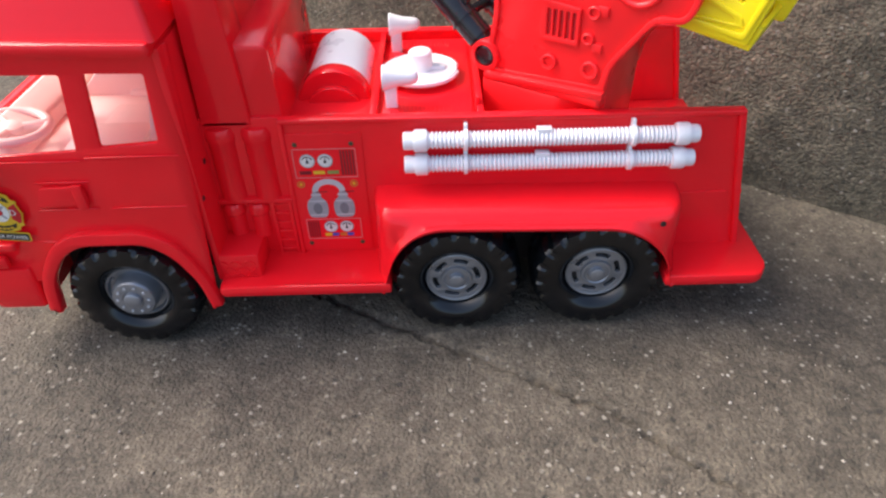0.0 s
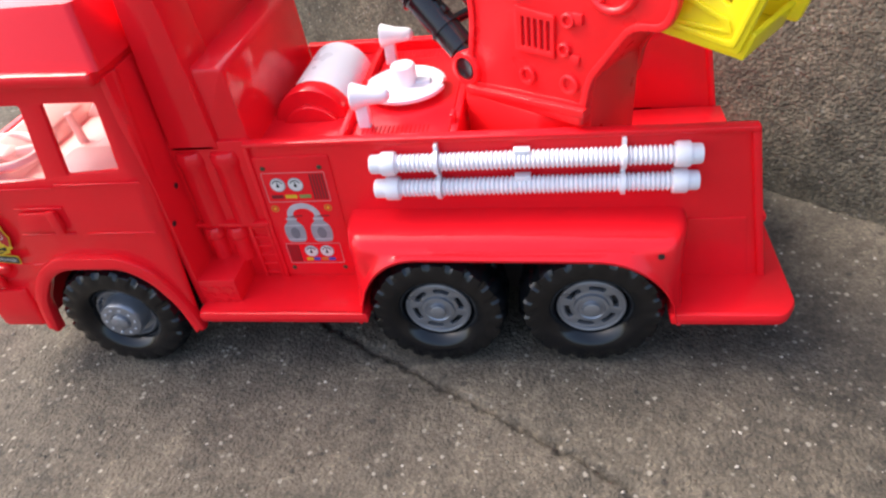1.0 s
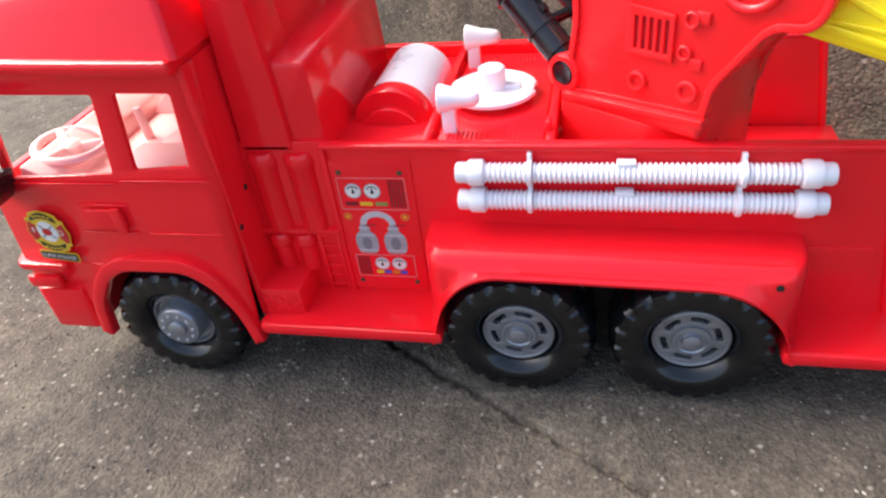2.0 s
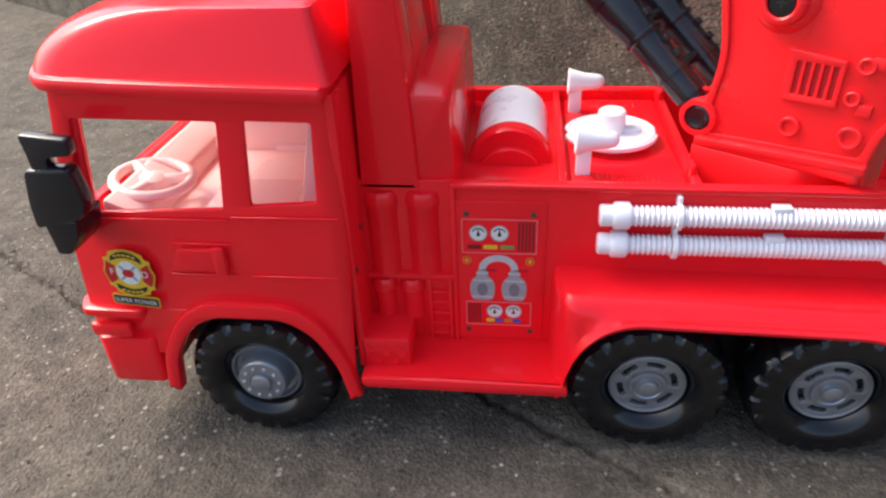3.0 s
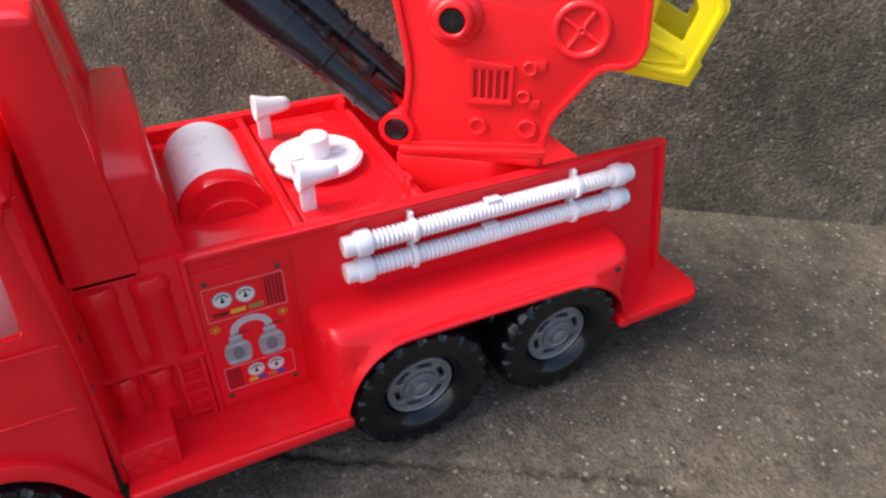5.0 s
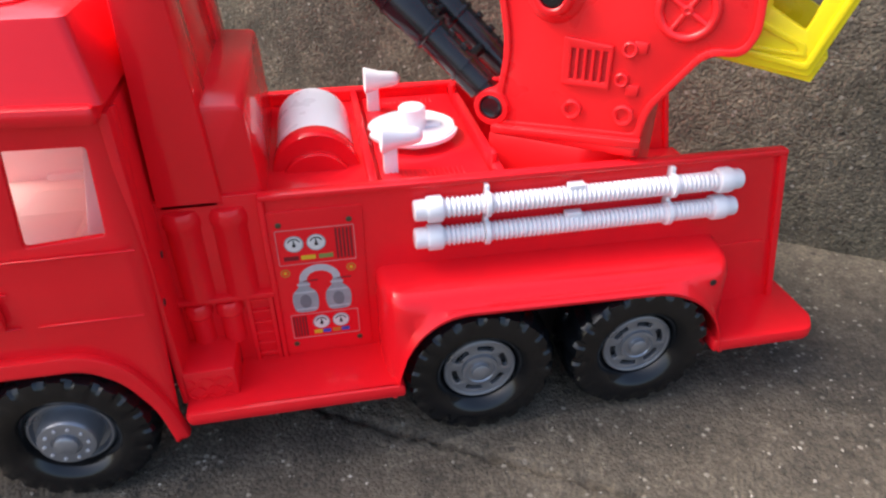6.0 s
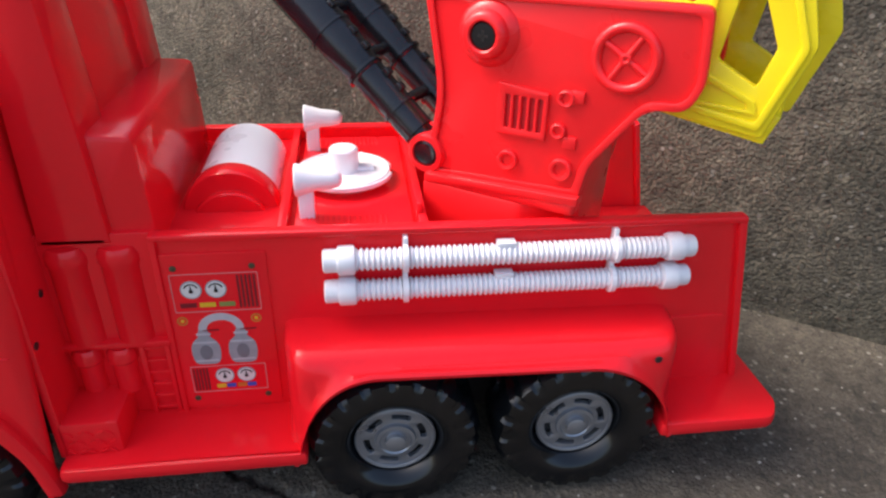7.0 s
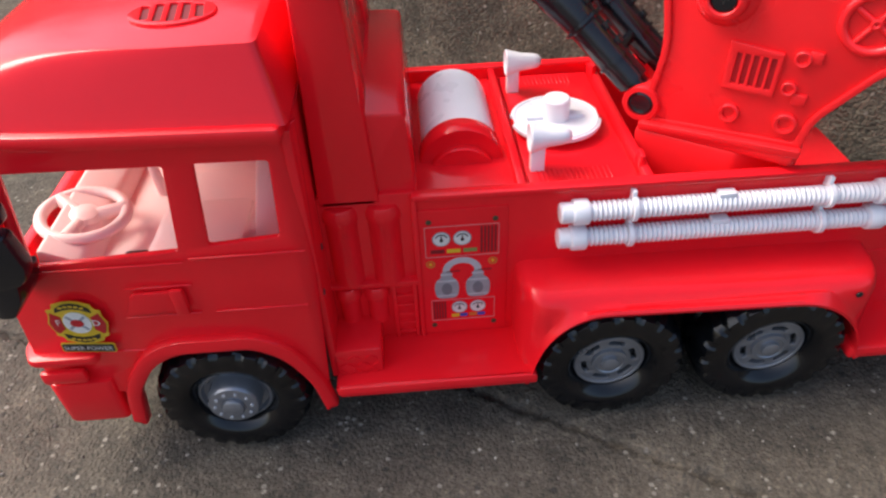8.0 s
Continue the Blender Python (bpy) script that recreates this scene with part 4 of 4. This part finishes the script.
    part("base", lathe(bmesh.new(), [(0, 0), (0.044, 0), (0.044, 0.088), (0.041, 0.0925), (0, 0.0925)], 48, (0.048, 0.0400, 0.1135), (0, 0, 1)), RED, tur)
    part("base_skirt", plate([fillet([(-0.006, -0.0060), (0.070, -0.0060), (0.1075, 0.0255), (0.1075, 0.074), (-0.006, 0.074)], 0.004)], 0.160, 0.2090, 0.002, "z"), RED_MATT, tur)
    part("upper_skirt", plate([fillet([(-0.004, -0.0060), (0.1085, -0.0060), (0.1085, 0.074), (-0.004, 0.074)], 0.004)], 0.2080, 0.2165, 0.002, "z"), RED_MATT, tur)
    part("rear_web", plate([fillet([(0.096, 0.160), (0.1085, 0.160), (0.1105, 0.2430), (0.1390, 0.2830), (0.1330, 0.2850), (0.1030, 0.2460)], 0.002)], 0.005, 0.070, 0.001), RED_MATT, tur)
    part("boom_block", boxed(0.100, 0.164, 0.026, 0.066, 0.300, 0.3640, 0.003), RED_MATT, tur)
    # pin ears and lifting rams
    for v in (0.004, 0.066):
        s = -1 if v < 0.03 else 1
        ear = part("pin_ear", lathe(bmesh.new(), [(0, 0), (0.0145, 0), (0.0145, 0.013), (0.0135, 0.015), (0.0100, 0.0152), (0.0095, 0.013), (0, 0.013)], 32, (-0.0055, v - s * 0.007, 0.2285), (0, s, 0)), RED_MATT, tur)
        part("pin", lathe(bmesh.new(), [(0.0095, 0), (0.0095, 0.0135), (0.0075, 0.0145), (0.0050, 0.0135), (0, 0.0138)], 26, (-0.0055, v - s * 0.007, 0.2285), (0, s, 0)), BLACK, tur, "black pin")
    d = Vector((-0.772, 0, 0.636))
    for v in (0.008, 0.062):
        a = Vector((-0.0055, v, 0.2305))
        ram = part("lifting_ram", lathe(bmesh.new(), [(0, 0), (0.0095, 0), (0.0095, 0.014), (0.0122, 0.0145), (0.0128, 0.070), (0.0140, 0.071), (0.0140, 0.073), (0.0132, 0.074), (0.0160, 0.100), (0.0170, 0.158), (0.0148, 0.1585), (0.0140, 0.140), (0, 0.140)], 30, a, d), BLACK, tur, "black plastic lifting ram")
        part("ram_rod", rod(bmesh.new(), a + d * 0.138, a + d * 0.235, 0.0095), BLACK, tur)
        for h in (0.035, 0.072, 0.110):
            part("collar", lathe(bmesh.new(), [(0.010, 0), (0.0126 + h * 0.042, 0), (0.0126 + h * 0.042, 0.0022), (0.010, 0.0022)], 30, a + d * h, d), BLACK, tur)
        for h in (0.046, 0.060, 0.084, 0.098, 0.122, 0.136):
            q = a + d * h + Vector((0.636, 0, 0.772)) * (0.0112 + h * 0.036)
            part("cleat", boxed(-0.003, 0.003, -0.003, 0.003, -0.003, 0.003, 0.0008), BLACK, tur).matrix_local = Matrix.Translation(q) @ pose(0, 0, 0, 0, -50, 0)
    bm = bmesh.new()
    for h in (0.040, 0.085, 0.130):
        p = Vector((-0.0055, 0, 0.2305)) + d * h
        rod(bm, (p.x, 0.006, p.z), (p.x, 0.064, p.z), 0.0045)
    part("ram_brace", bm, BLACK, tur)
    # yellow boom end, an open truss
    near = [(0.040, 0.330), (0.100, 0.303), (0.155, 0.2810), (0.2110, 0.2750), (0.2275, 0.328), (0.214, 0.372), (0.040, 0.380)]
    hole_a = [(0.1790, 0.316), (0.2020, 0.3035), (0.2080, 0.3255), (0.1940, 0.356), (0.1840, 0.352)]
    hole_b = [(0.131, 0.354), (0.160, 0.3440), (0.169, 0.3640)]
    hole_c = [(0.086, 0.361), (0.106, 0.357), (0.109, 0.366)]
    boom = new("boom_truss")
    boom.parent = truck
    boom.matrix_local = pose(*TURRET_AT, 0, 0, TURN) @ pose(-0.005, 0, 0.001)
    tagged(boom, "bright yellow openwork boom end")
    for v0, v1, du in ((0.013, 0.019, 0.0), (0.076, 0.082, 0.011)):
        tr = [[(u + du, z) for u, z in o] for o in (near, hole_a, hole_b, hole_c)]
        part("truss_side", plate([fillet(tr[0], 0.003), *[fillet(o, 0.002) for o in tr[1:]]], v0, v1, 0.001), YELLOW, boom)
        rim_o = [(u + du, z) for u, z in [(0.166, 0.2855), (0.2090, 0.2795), (0.2240, 0.327), (0.209, 0.364), (0.170, 0.366)]]
        rim_i = [(u + du, z) for u, z in [(0.170, 0.2895), (0.2065, 0.2840), (0.2195, 0.327), (0.206, 0.360), (0.174, 0.362)]]
        f, s = (v0, -1) if v0 < 0.03 else (v1, 1)
        part("truss_rib", plate([fillet(rim_o, 0.003), fillet(rim_i, 0.003)], f, f + s * 0.0022, 0.0007), YELLOW, boom)
        arm_o = [(u + du, z) for u, z in [(0.150, 0.318), (0.2035, 0.2965), (0.2060, 0.2880), (0.150, 0.2900)]]
        arm_i = [(u + du, z) for u, z in [(0.154, 0.312), (0.1985, 0.2945), (0.2005, 0.2905), (0.154, 0.2930)]]
        part("arm_rib", plate([fillet(arm_o, 0.002), fillet(arm_i, 0.002)], f, f + s * 0.0018, 0.0006), YELLOW, boom)
    part("bottom_web", plate([fillet([(0.150, 0.2800), (0.2130, 0.2705), (0.2190, 0.2880), (0.2150, 0.2890), (0.2100, 0.2760), (0.150, 0.2850)], 0.001)], 0.017, 0.078, 0.0008), YELLOW, boom)
    part("top_web", boxed(0.04, 0.214, 0.015, 0.080, 0.372, 0.377, 0.001), YELLOW, boom)
    part("cross_web", plate([fillet([(0.150, 0.282), (0.155, 0.281), (0.178, 0.352), (0.173, 0.354)], 0.001)], 0.018, 0.077, 0.0008), YELLOW, boom)
    return tur


build_cab()
build_mirror()
build_badge()
build_collar()
build_recess()
build_body()
build_hoses()
build_sticker()
for wx, fr in ((0.0, False), (0.13, False), (-0.301, True)):
    for nr in (True, False):
        build_wheel(wx, nr, fr)
build_turret()
